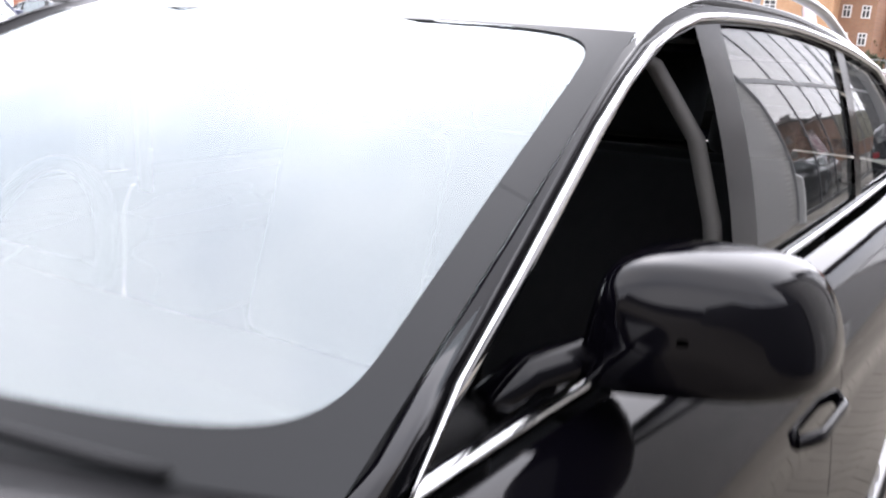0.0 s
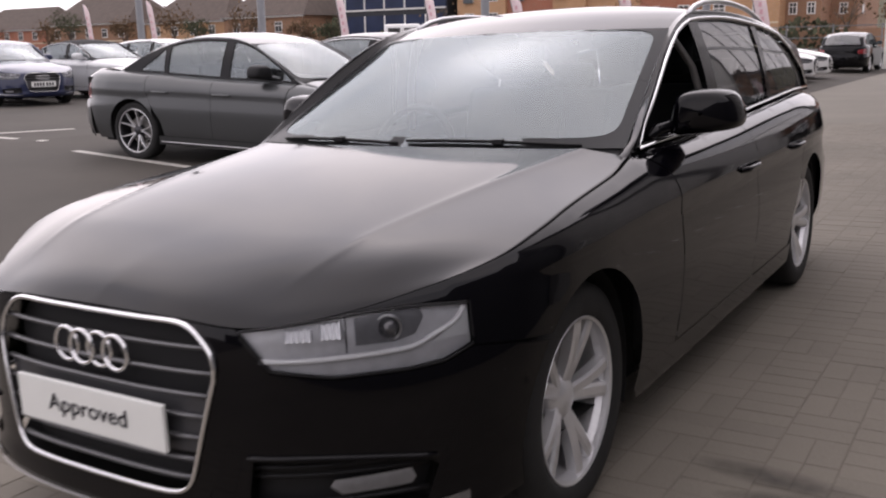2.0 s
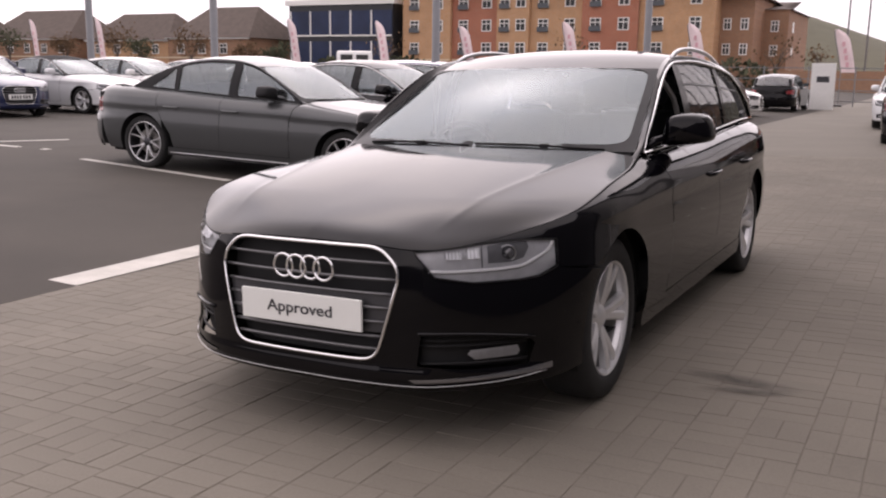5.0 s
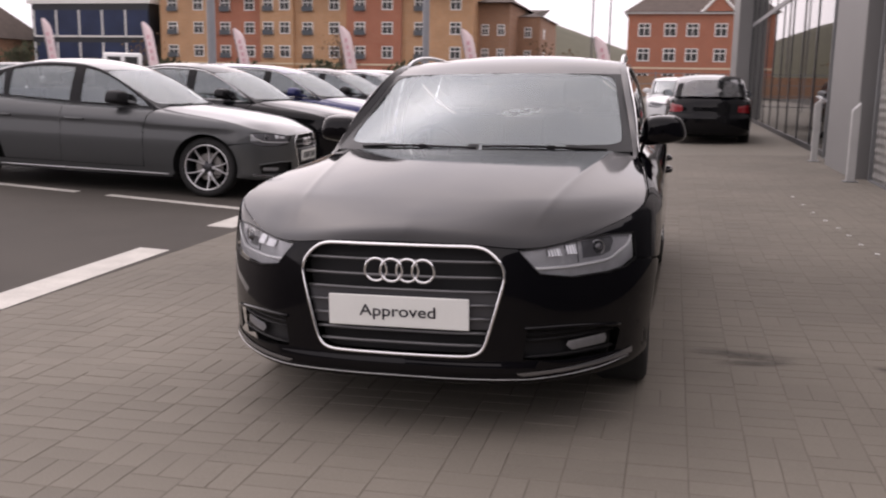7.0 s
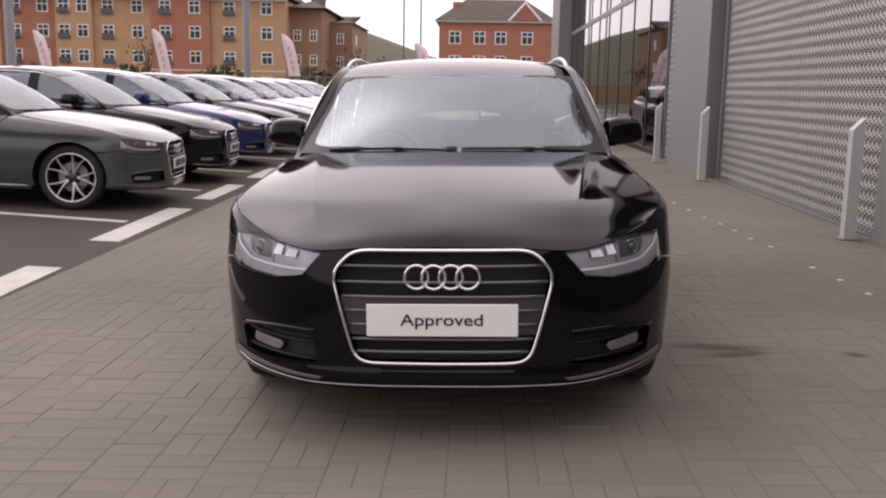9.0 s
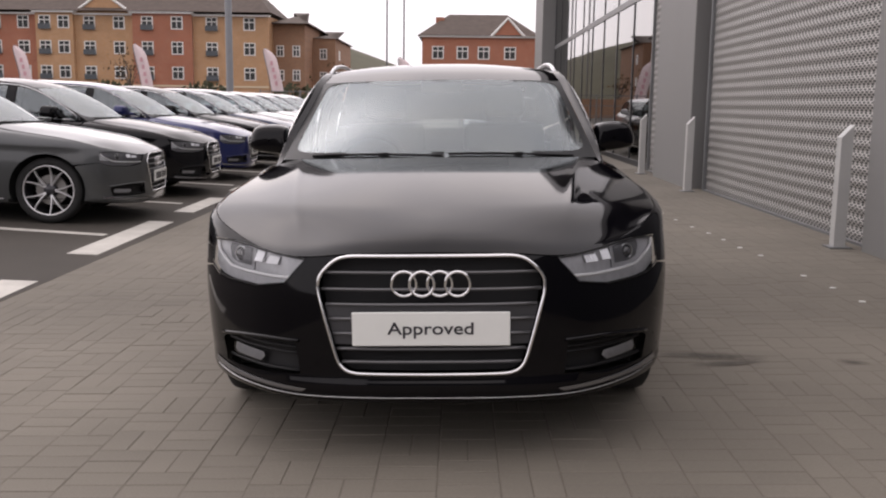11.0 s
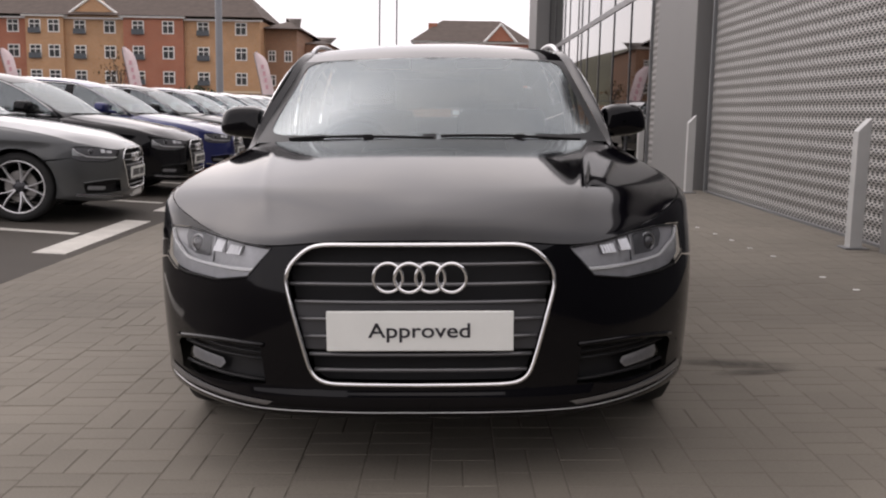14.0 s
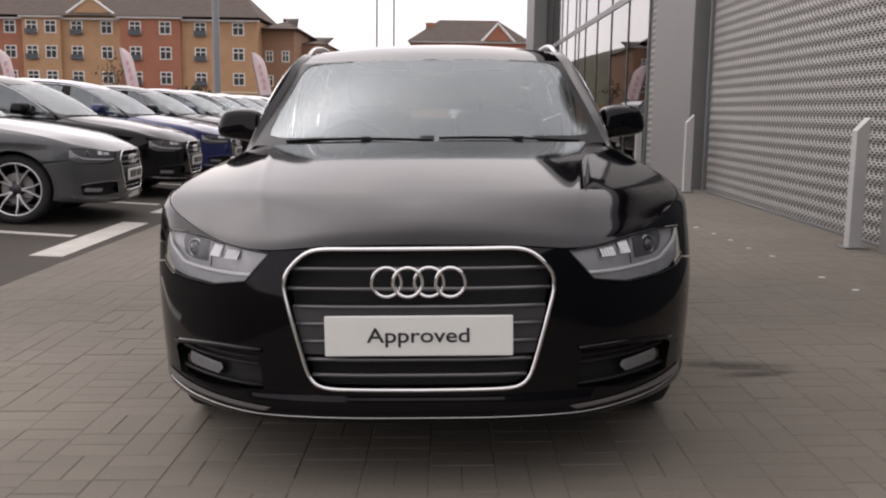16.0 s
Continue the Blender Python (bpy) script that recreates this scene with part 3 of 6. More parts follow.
def bollard(x, y, h=1.0, g="bollards by the shutters"):
    b = thing("bollard", "square pale metal bollard with a sloping top, standing before the shutter", "bollard", g, m=Matrix.Translation((x, y, gz(x))))
    w, d = 0.047, 0.047
    v = [(-w, -d, 0), (w, -d, 0), (w, d, 0), (-w, d, 0), (-w, -d, h - 0.10), (w, -d, h), (w, d, h), (-w, d, h - 0.10)]
    part("post", v, [(0, 3, 2, 1), (0, 1, 5, 4), (1, 2, 6, 5), (2, 3, 7, 6), (3, 0, 4, 7), (4, 5, 6, 7)], M["light_post"], b)
    part("base_plate", *box(-0.09, 0.09, -0.09, 0.09, 0.0, 0.012, 0.003), M["steel"], b)
    return b


for by in (4.62, 9.62, 12.85):
    bollard(3.16 + (0.03 if by < 9 else 0.0), by)


def stud(x, y):
    s = thing("kerb_marker", "small white marker set in the paving", "marker", "white markers along the lane", m=Matrix.Translation((x, y, gz(x))))
    part("marker_body", *box(-0.018, 0.018, -0.012, 0.012, 0.0, 0.006, 0.002), M["sign_white"], s)


for sx_, sy_ in ((2.33, 5.94), (2.37, 5.49), (2.39, 5.08), (2.40, 4.63), (2.44, 4.22), (2.46, 3.35), (2.49, 2.92), (2.50, 2.5), (2.3, 6.5), (2.28, 7.1), (2.26, 7.8), (2.52, 1.6), (2.54, 0.9)):
    stud(sx_, sy_)


def stain(x, y, lx, ly, turn):
    """A dark oily mark on the paving with a ragged edge."""
    rs = random.Random(int(x * 100))
    n = 40
    v = [(0.0, 0.0, 0.0)] + [(lx * k * (1 + rs.uniform(-0.15, 0.15)) * math.cos(2 * math.pi * i / n), ly * k * (1 + rs.uniform(-0.2, 0.2)) * math.sin(2 * math.pi * i / n), 0.0) for k in (0.5, 1.0) for i in range(n)]
    f = [(0, 1 + i, 1 + (i + 1) % n) for i in range(n)] + [(1 + i, 1 + n + i, 1 + n + (i + 1) % n, 1 + (i + 1) % n) for i in range(n)]
    ob = part("oil_stain", v, f, stain_film(lx, ly))
    ob.matrix_basis = pose(x, y, gz(x) + 0.0042, 0, -math.degrees(math.atan(0.0227)), turn)
    tagged(ob, "dark oily stain soaked into the paving blocks", "stain", "stains on the paving", "structure")


def stain_film(lx, ly):
    m = bpy.data.materials.new("oil_film")
    m.use_nodes = True
    t = m.node_tree
    b, o = t.nodes["Principled BSDF"], t.nodes["Material Output"]
    b.inputs["Base Color"].default_value, b.inputs["Roughness"].default_value = (0.045, 0.038, 0.03, 1), 0.7
    co, mp, ln, nz = (t.nodes.new("ShaderNode" + k) for k in ("TexCoord", "Mapping", "VectorMath", "TexNoise"))
    mp.inputs["Scale"].default_value = (1 / lx, 1 / ly, 0)
    ln.operation = "LENGTH"
    nz.inputs["Scale"].default_value, nz.inputs["Detail"].default_value = 14.0, 4.0
    t.links.new(co.outputs["Object"], mp.inputs[0])
    t.links.new(mp.outputs[0], ln.inputs[0])
    t.links.new(co.outputs["Object"], nz.inputs["Vector"])
    fo = t.nodes.new("ShaderNodeMapRange")
    fo.inputs["From Min"].default_value, fo.inputs["From Max"].default_value = 0.95, 0.1
    fo.inputs["To Max"].default_value = 1.15
    t.links.new(ln.outputs["Value"], fo.inputs["Value"])
    mu, tr, mx = t.nodes.new("ShaderNodeMath"), t.nodes.new("ShaderNodeBsdfTransparent"), t.nodes.new("ShaderNodeMixShader")
    mu.operation = "MULTIPLY"
    t.links.new(fo.outputs[0], mu.inputs[0])
    t.links.new(nz.outputs["Fac"], mu.inputs[1])
    t.links.new(mu.outputs[0], mx.inputs[0])
    t.links.new(tr.outputs[0], mx.inputs[1])
    t.links.new(b.outputs[0], mx.inputs[2])
    t.links.new(mx.outputs[0], o.inputs[0])
    return m


stain(1.27, 1.30, 0.30, 0.085, -8)
stain(1.33, 1.17, 0.22, 0.06, 12)
stain(1.90, 1.18, 0.09, 0.05, -20)

# ---- far buildings ----
def window_set(parent, x, z, w, h, y, balcony=False):
    win = part("window", *box(x - w / 2, x + w / 2, y - 0.06, y + 0.05, z - h / 2, z + h / 2), M["white_frame"], parent)
    k = 2 if w < 1.7 else 3
    pw = (w - 0.16) / k
    for i in range(k):
        for z0, z1 in ((z - h / 2 + 0.12, z + h * 0.10), (z + h * 0.18, z + h / 2 - 0.10)):
            part("pane", *box(x - w / 2 + 0.13 + pw * i, x - w / 2 + 0.03 + pw * (i + 1), y - 0.085, y - 0.062, z0, z1), M["far_pane"], win)
    if balcony:
        part("balcony", *join(box(x - w * 0.52, x + w * 0.52, y - 0.3, y - 0.1, z - h / 2 - 0.1, z - h / 2), box(x - w * 0.52, x + w * 0.52, y - 0.32, y - 0.28, z - h / 2, z - h / 2 + 0.5)), M["balcony"], parent)


def gable_roof(x0, x1, y0, y1, z0, z1, over=0.5):
    ym = (y0 + y1) / 2
    return [(x0 - over, y0 - over, z0), (x1 + over, y0 - over, z0), (x1 + over, y1 + over, z0), (x0 - over, y1 + over, z0), (x0 + 3, ym, z1), (x1 - 3, ym, z1)], [(0, 1, 5, 4), (1, 2, 5), (2, 3, 4, 5), (3, 0, 4), (0, 3, 2, 1)]


def block(parent, x0, x1, y0, y1, eave, material, cols_x, rows_z, ridge=0.0, gable=None, balc=()):
    part("wall", *box(x0, x1, y0, y1, 0, eave), material, parent)
    if ridge:
        part("roof", *gable_roof(x0, x1, y0, y1, eave, ridge), M["tile_roof"], parent)
    for z in rows_z:
        for i, x in enumerate(cols_x):
            window_set(parent, x, z, 1.35, 1.45, y0, i in balc and z < rows_z[-1] + 1)
    part("band", *box(x0, x1, y0 - 0.05, y0, 2.75, 2.95), M["cream"], parent)
    part("eave_board", *box(x0 - 0.3, x1 + 0.3, y0 - 0.35, y0 - 0.05, eave - 0.18, eave + 0.02), M["white_frame"], parent)
    if gable:
        a, b, top = gable
        part("gable", [(a, y0 - 0.25, eave), (b, y0 - 0.25, eave), ((a + b) / 2, y0 - 0.25, top), (a, y0 + 4, eave), (b, y0 + 4, eave), ((a + b) / 2, y0 + 4, top)],
             [(0, 1, 2), (3, 5, 4), (0, 2, 5, 3), (1, 4, 5, 2)], material, parent)
        part("barge_board", *tube([(a - 0.3, y0 - 0.32, eave - 0.1), ((a + b) / 2, y0 - 0.32, top + 0.18), (b + 0.3, y0 - 0.32, eave - 0.1)], 0.16, 5), M["white_frame"], parent)


apt = thing("apartment_building", "four-storey orange and red brick apartment building with white windows", "building", m=Matrix.Translation((0, 0, 0)))
rows = (1.5, 4.3, 7.1, 9.9)
secs = [(-83 + 6, -69.5, "orange_brick"), (-69.5, -62, "red_brick"), (-62, -55, "orange_brick"), (-55, -48.5, "red_brick"), (-48.5, -44.2, "orange_brick"), (-44.2, -37.4, "orange_brick"), (-37.4, -30.6, "red_brick"), (-30.6, -22, "orange_brick")]
for i, (a, b, mname) in enumerate(secs[2:]):
    eave = 11.1 if i % 2 == 0 else 10.9
    y0 = 104.6 if i % 2 == 0 else 105.1
    n = 2
    block(apt, a, b, y0, 118, eave, M[mname], [a + (b - a) * (j + 0.5) / n for j in range(n)], rows, 0, ((a + 0.2, b - 0.2, 13.1) if i in (0, 3) else None), (0,))
part("roof", *gable_roof(-62, -22, 104.6, 118, 11.15, 14.8), M["tile_roof"], apt)
part("wall", *box(-22, -18.3, 108, 124, 0, 10.2), M["brown_brick"], apt)
part("roof", *gable_roof(-22, -18.0, 107, 125, 10.2, 12.2, 0.3), M["tile_roof"], apt)
for z in rows[:3]:
    for k in range(2):
        window_set(apt, -21.2 + 1.9 * k, z, 0.9, 1.3, 108)
part("wall", *box(-18.3, -15.5, 114, 130, 0, 9.0), M["brown_brick"], apt)
part("roof", *gable_roof(-18.3, -15.3, 114, 130, 9.0, 10.4, 0.2), M["tile_roof"], apt)
for z in rows[:3]:
    window_set(apt, -17.0, z, 0.9, 1.3, 114)
    part("window", *box(-15.52, -15.44, 117, 118, z - 0.6, z + 0.6), M["white_frame"], apt)

red = thing("red_brick_house", "three-storey red brick building with white windows and tiled roof", "building")
block(red, -4.4, 8.5, 105, 117, 8.9, M["red_brick"], [-2.6, 0.2, 2.6, 5.6], (1.6, 4.3, 7.0), 11.8, (3.7, 6.9, 10.7))
part("chimney", *box(-3.0, -2.0, 109, 110, 9.2, 11.3), M["red_brick"], red)
block(red, 8.5, 24, 106, 118, 8.9, M["red_brick"], [10.5, 13.5, 17, 20.5], (1.6, 4.3, 7.0), 11.6)

gb_ = thing("office_building", "dark glazed office building with pale frames", "building")
part("wall", *box(-80, -63.2, 104, 118, 0, 10.0), M["dark_frame"], gb_)
for i in range(5):
    for j, (z0, z1) in enumerate(((1.0, 5.2), (6.0, 9.2))):
        x = -79.6 + 3.3 * i
        w_ = part("window", *box(x, x + 3.1, 103.9, 104.02, z0, z1), M["office_pane"], gb_)
        part("window_frame", *join(box(x - 0.12, x + 0.06, 103.8, 103.92, z0, z1), box(x, x + 3.1, 103.8, 103.92, z0 - 0.15, z0 + 0.05)), M["white_frame"], gb_)
part("parapet", *box(-80.5, -62.8, 103.7, 118, 10.0, 10.7), M["white_frame"], gb_)
for i, (x0, x1, ev, rd, mt) in enumerate(((-99, -84, 5.6, 10.2, "brown_brick"), (-118, -101, 5.4, 9.6, "orange_brick"), (-140, -120, 5.6, 10.4, "brown_brick"), (-165, -143, 5.2, 9.2, "red_brick"))):
    hs_ = thing("brick_house", "brick house with a dark tiled hipped roof", "house", "houses beyond the car park")
    block(hs_, x0, x1, 100 + 2 * (i % 2), 112, ev, M[mt], [x0 + 2.5 + 4 * k for k in range(int((x1 - x0) / 4))], (1.5, 4.1), rd)

# hill
hx, hy = np.linspace(-160, 120, 40), np.linspace(230, 420, 14)
hv = []
for x in hx:
    for y in hy:
        t = (y - 230) / 190
        crest = np.interp(x, [-160, -90, -60, -40, -15, 10, 40, 120], [8, 20, 26, 21, 12, 7, 5, 3])
        hv.append((x, y, -0.5 + crest * math.sin(math.pi * min(1, t * 1.1)) ** 0.8 + 0.8 * noise.noise((x * 0.05, y * 0.05, 0))))
tagged(part("hill", hv, grid_faces(40, 14), M["hill"], None, "", True), "low grassy hill beyond the houses", "hill", kind="structure")


def feather_flag(x, y, top, g="feather flags"):
    f = thing("feather_flag", "pale pink feather flag on a thin pole", "flag", g, m=Matrix.Translation((x, y, gz(x))))
    zz = np.linspace(1.6, top, 14)
    rows_ = []
    for i, z in enumerate(zz):
        t = (z - 1.6) / (top - 1.6)
        bend = 0.16 * t * t + 0.34 * t
        wdt = 0.62 * (1 - 0.75 * max(0, (t - 0.75) / 0.25) ** 2)
        x0 = -0.28 + (0.42 * max(0, t - 0.8) / 0.2) * 0.2
        rows_.append([(-bend + x0 + wdt * k / 4, 0.05 * math.sin(3 * t + k), z) for k in range(5)])
    v = [q for r_ in rows_ for q in r_]
    v2 = [(a, b + 0.012, c) for a, b, c in v]
    part("banner", v + v2, grid_faces(14, 5, True) + [tuple(i + 70 for i in q) for q in grid_faces(14, 5)], M["flag"], f, "", True)
    part("pole", *tube([(-0.30, 0.0, 0.0), (-0.30, 0.0, 1.6), (-0.36 - 0.34 * (top - 2.4) / (top - 1.6), 0, top - 0.8), (-0.72, 0, top - 0.1), (-0.55, 0, top + 0.05)], 0.02, 6), M["steel"], f)
    for k in range(4):
        t = 0.18 + 0.16 * k
        xm = 0.03 - 0.16 * t * t - 0.34 * t
        part("print_bar", *box(xm - 0.07, xm + 0.07, -0.075, -0.062, 1.6 + t * (top - 1.6) - 0.11, 1.6 + t * (top - 1.6) + 0.11), M["flag_mark"], f)
    part("flag_base", *box(-0.5, -0.1, -0.2, 0.2, 0, 0.06, 0.02), M["plastic"], f)


for fx, ft in ((-59.2, 4.6), (-52.2, 4.6), (-34.9, 4.3), (-28.3, 4.1), (-22.6, 3.75), (-16.3, 3.9), (-9.5, 3.75), (-2.5, 3.6)):
    feather_flag(fx, 46, ft)


def column(x, y, w=0.42, h=9, mt="column"):
    c = thing("lamp_column", "thick grey metal lamp column in the car park", "lamp post", "lamp columns", m=Matrix.Translation((x, y, gz(x))))
    part("shaft", *lathe([(0.001, 0), (w * 0.5, 0), (w * 0.5, 0.3), (w * 0.46, 0.32), (w * 0.42, h), (0.001, h)], 16, "z"), M[mt], c, "", True)
    part("lamp_head", *box(-0.7, 0.7, -0.15, 0.15, h, h + 0.12, 0.03), M["steel"], c)
    return c


for cx, mt in ((-46.6, 0.5), (-36.3, 0.5), (-21.5, 0.46), (-10.5, 0.36)):
    column(cx, 40, mt, 9.5)
for mx in (-9.6, -7.4):
    ms = thing("flag_mast", "tall thin bare mast on the skyline", "mast", "masts", m=Matrix.Translation((mx, 120, gz(mx))))
    part("pole", *tube([(0, 0, 0), (0, 0, 22)], 0.11, 8), M["steel"], ms)

# hedge and low wall before the far buildings
rng = random.Random(4)
pv, pf = [], []
for i in range(2600):
    x, y, z = rng.uniform(-64, -12), rng.uniform(86, 89), rng.uniform(0.2, 3.0)
    z *= 0.75 + 0.25 * math.sin(x * 0.7)
    s_ = rng.uniform(0.2, 0.45)
    m_ = Matrix.Translation((x, y, max(0.15, z))) @ Euler((rng.uniform(0, 6), rng.uniform(0, 6), rng.uniform(0, 6))).to_matrix().to_4x4()
    k = len(pv)
    pv += [tuple(m_ @ Vector(q)) for q in ((-s_, 0, 0), (0, -s_ * 0.6, 0.1), (s_, 0, 0), (0, s_ * 0.6, 0.1))]
    pf.append((k, k + 1, k + 2, k + 3))
tagged(part("hedge", pv, pf, M["hedge"]), "dark uneven hedge along the car park", "hedge", kind="stuff")
tagged(part("boundary_wall", *box(-66, 30, 90, 90.3, 0, 1.9), M["brown_brick"]), "low brown brick boundary wall", "wall", kind="structure")


def small_tree(x, y, h, leaf, n, g):
    tr = thing("tree", "bushy tree with brown autumn leaves" if n > 200 else "small bare tree with a few leaves", "tree", g, m=Matrix.Translation((x, y, 0)))
    r_ = random.Random(int(x * 7 + y))
    part("trunk", *tube([(0, 0, 0), (0.05, 0.02, h * 0.25), (0.0, 0.05, h * 0.5)], 0.13, 7), M["bark"], tr, "", True)
    tips = []
    for k in range(9):
        a, b = r_.uniform(0, 6.28), r_.uniform(0.3, 0.55) * h
        p = (math.cos(a) * h * r_.uniform(0.12, 0.3), math.sin(a) * h * r_.uniform(0.12, 0.3), min(h * 0.95, b + h * r_.uniform(0.2, 0.45)))
        part("limb", *tube([(0, 0.02, b * 0.8), (p[0] * 0.5, p[1] * 0.5, b + (p[2] - b) * 0.6), p], 0.04, 5), M["bark"], tr, "", True)
        tips.append(p)
    v, f = [], []
    for k in range(n):
        p = r_.choice(tips)
        q = [p[i] + r_.gauss(0, h * (0.11 if i < 2 else 0.09)) for i in range(3)]
        s_ = r_.uniform(0.10, 0.24)
        m_ = Matrix.Translation((q[0], q[1], max(0.5, q[2]))) @ Euler((r_.uniform(0, 6), r_.uniform(0, 6), r_.uniform(0, 6))).to_matrix().to_4x4()
        j = len(v)
        v += [tuple(m_ @ Vector(c)) for c in ((-s_, 0, 0), (0, -s_ * 0.6, 0.05), (s_, 0, 0), (0, s_ * 0.6, 0.05))]
        f.append((j, j + 1, j + 2, j + 3))
    part("crown", v, f, M[leaf], tr)


for k, (tx_, th_) in enumerate(((-158, 6.5), (-146, 7.5), (-133, 6.0), (-122, 7.2), (-112, 5.6), (-104, 6.8), (-95, 5.2), (-88, 6.2), (-80, 4.6), (-72, 4.4))):
    small_tree(tx_, 91 + (k % 3) * 2.0, th_, "russet" if k % 3 else "hedge", 620, "trees before the houses")
for tx_, th_ in ((-33.5, 6.5), (-57, 5.5), (-13, 5.0), (-9.0, 4.2)):
    small_tree(tx_, 92, th_, "russet", 90, "bare trees before the apartments")


def far_sign(x, y):
    s = thing("sign_board", "white upright sign board standing on the ground", "sign", m=Matrix.Translation((x, y, gz(x))))
    part("panel", *box(-0.48, 0.48, -0.05, 0.05, 0.0, 1.95, 0.01), M["sign_white"], s)
    part("print_bar", *box(-0.25, 0.25, -0.056, -0.05, 1.15, 1.4), M["bars"], s)


far_sign(-2.9, 40.3)
fence = thing("mesh_fence", "grey mesh fence behind the sign board", "fence")
for i in range(14):
    part("post", *box(-2.0 + 2.0 * i - 8, -1.94 + 2.0 * i - 8, 44, 44.06, 0, 1.8), M["steel"], fence)
for z in (0.2, 0.7, 1.2, 1.7):
    part("rail", *box(-10, 18, 44.01, 44.05, z, z + 0.04), M["steel"], fence)


# ---- cars ----
# Car frame: front bumper at y = 0, tail at y = 4.7, x to the car's left, ground at z = 0.
OUT = [(0, -0.02), (0.2, -0.016), (0.3, -0.006), (0.4, 0.012), (0.5, 0.047), (0.6, 0.112), (0.68, 0.185), (0.757, 0.270), (0.826, 0.365), (0.882, 0.5), (0.903, 0.66),
       (0.912, 0.86), (0.911, 1.2), (0.913, 1.8), (0.913, 2.6), (0.911, 3.3), (0.905, 3.7), (0.875, 4.1), (0.82, 4.38), (0.72, 4.54), (0.5, 4.64), (0.25, 4.68), (0, 4.69)]
_c = curve3([(x, y, 0) for x, y in OUT], 2400)
SH_S = np.r_[0, np.cumsum(np.linalg.norm(np.diff(_c, axis=0), axis=1))]
SH_X, SH_Y = _c[:, 0], _c[:, 1]
_t = np.gradient(_c, SH_S, axis=0)
_t /= np.linalg.norm(_t, axis=1)[:, None]
SH_NX, SH_NY = _t[:, 1].copy(), -_t[:, 0].copy()
SH_NX[0] = SH_NX[-1] = 0
S_END = SH_S[-1]


def sx(x):
    return float(np.interp(x, SH_X[:800], SH_S[:800]))


def sy(y):
    return float(np.interp(y, SH_Y, SH_S))


ZT = [(0, 0.712), (sx(0.3), 0.708), (sx(0.43), 0.690), (sx(0.60), 0.708), (sx(0.70), 0.728), (sx(0.78), 0.755), (sy(0.5), 0.798), (sy(0.65), 0.826), (sy(0.85), 0.853), (sy(1.05), 0.872), (sy(1.22), 0.887),
      (sy(1.34), 0.903), (sy(1.42), 0.917), (sy(1.5), 0.921), (sy(2.4), 0.938), (sy(3.3), 0.968), (sy(4.0), 0.985), (sy(4.5), 0.985), (S_END, 0.985)]
IT = [(0, 0.0), (sx(0.43), 0.0), (sx(0.6), 0.004), (sx(0.79), 0.012), (sy(0.5), 0.028), (sy(0.65), 0.055), (sy(0.85), 0.076), (sy(1.05), 0.088), (sy(1.22), 0.095), (sy(1.34), 0.120), (sy(1.42), 0.142), (sy(1.5), 0.138),
      (sy(3.3), 0.135), (sy(4.0), 0.16), (sy(4.45), 0.13), (S_END, 0.06)]
HT = [(0, 0.03), (sx(0.79), 0.05), (sy(0.7), 0.09), (sy(1.2), 0.12), (sy(2.4), 0.13), (S_END, 0.10)]
P_SIDE = [(0.15, 0.08), (0.2, 0.045), (0.26, 0.034), (0.33, 0.021), (0.45, 0.008), (0.58, 0.0), (0.68, 0.006), (0.735, 0.010), (0.77, 0.003), (0.795, 0.005), (0.86, 0.018), (1.0, 0.03)]
P_FRONT = [(0.15, 0.08), (0.20, 0.03), (0.224, -0.006), (0.258, -0.010), (0.285, 0.006), (0.31, 0.003), (0.41, 0.006), (0.52, 0.012), (0.61, 0.022), (0.70, 0.036), (0.76, 0.06), (1.0, 0.2)]
P_REAR = [(0.15, 0.10), (0.28, 0.025), (0.42, 0.0), (0.60, 0.0), (0.645, 0.03), (0.8, 0.035), (1.0, 0.10)]


def tab(rows, x):
    return pchip([r[0] for r in rows], [r[1] for r in rows], x)


def soften(rows, sigma=0.07):
    """The same table, finely sampled with its corners rounded off."""
    g = np.linspace(0, S_END, 1280)
    y = tab(rows, g)
    d = g[1] - g[0]
    k = np.exp(-0.5 * (np.arange(-96, 97) * d / sigma) ** 2)
    return list(zip(g, np.convolve(np.pad(y, 96, mode="edge"), k / k.sum(), "valid")))


ZT_G, IT_G = (np.array(soften(r)).T for r in (ZT, IT))


def soften_z(rows, sigma):
    g = np.linspace(rows[0][0], rows[-1][0], 1040)
    k = np.exp(-0.5 * (np.arange(-120, 121) * (g[1] - g[0]) / sigma) ** 2)
    y = np.pad(tab(rows, g), 120, mode="reflect", reflect_type="odd")
    return g, np.convolve(y, k / k.sum(), "valid")


PS_G, PF_G, PR_G = soften_z(P_SIDE, 0.012), soften_z(P_FRONT, 0.02), soften_z(P_REAR, 0.015)


def top_z(s):
    return np.interp(np.abs(s), ZT_G[0], ZT_G[1])


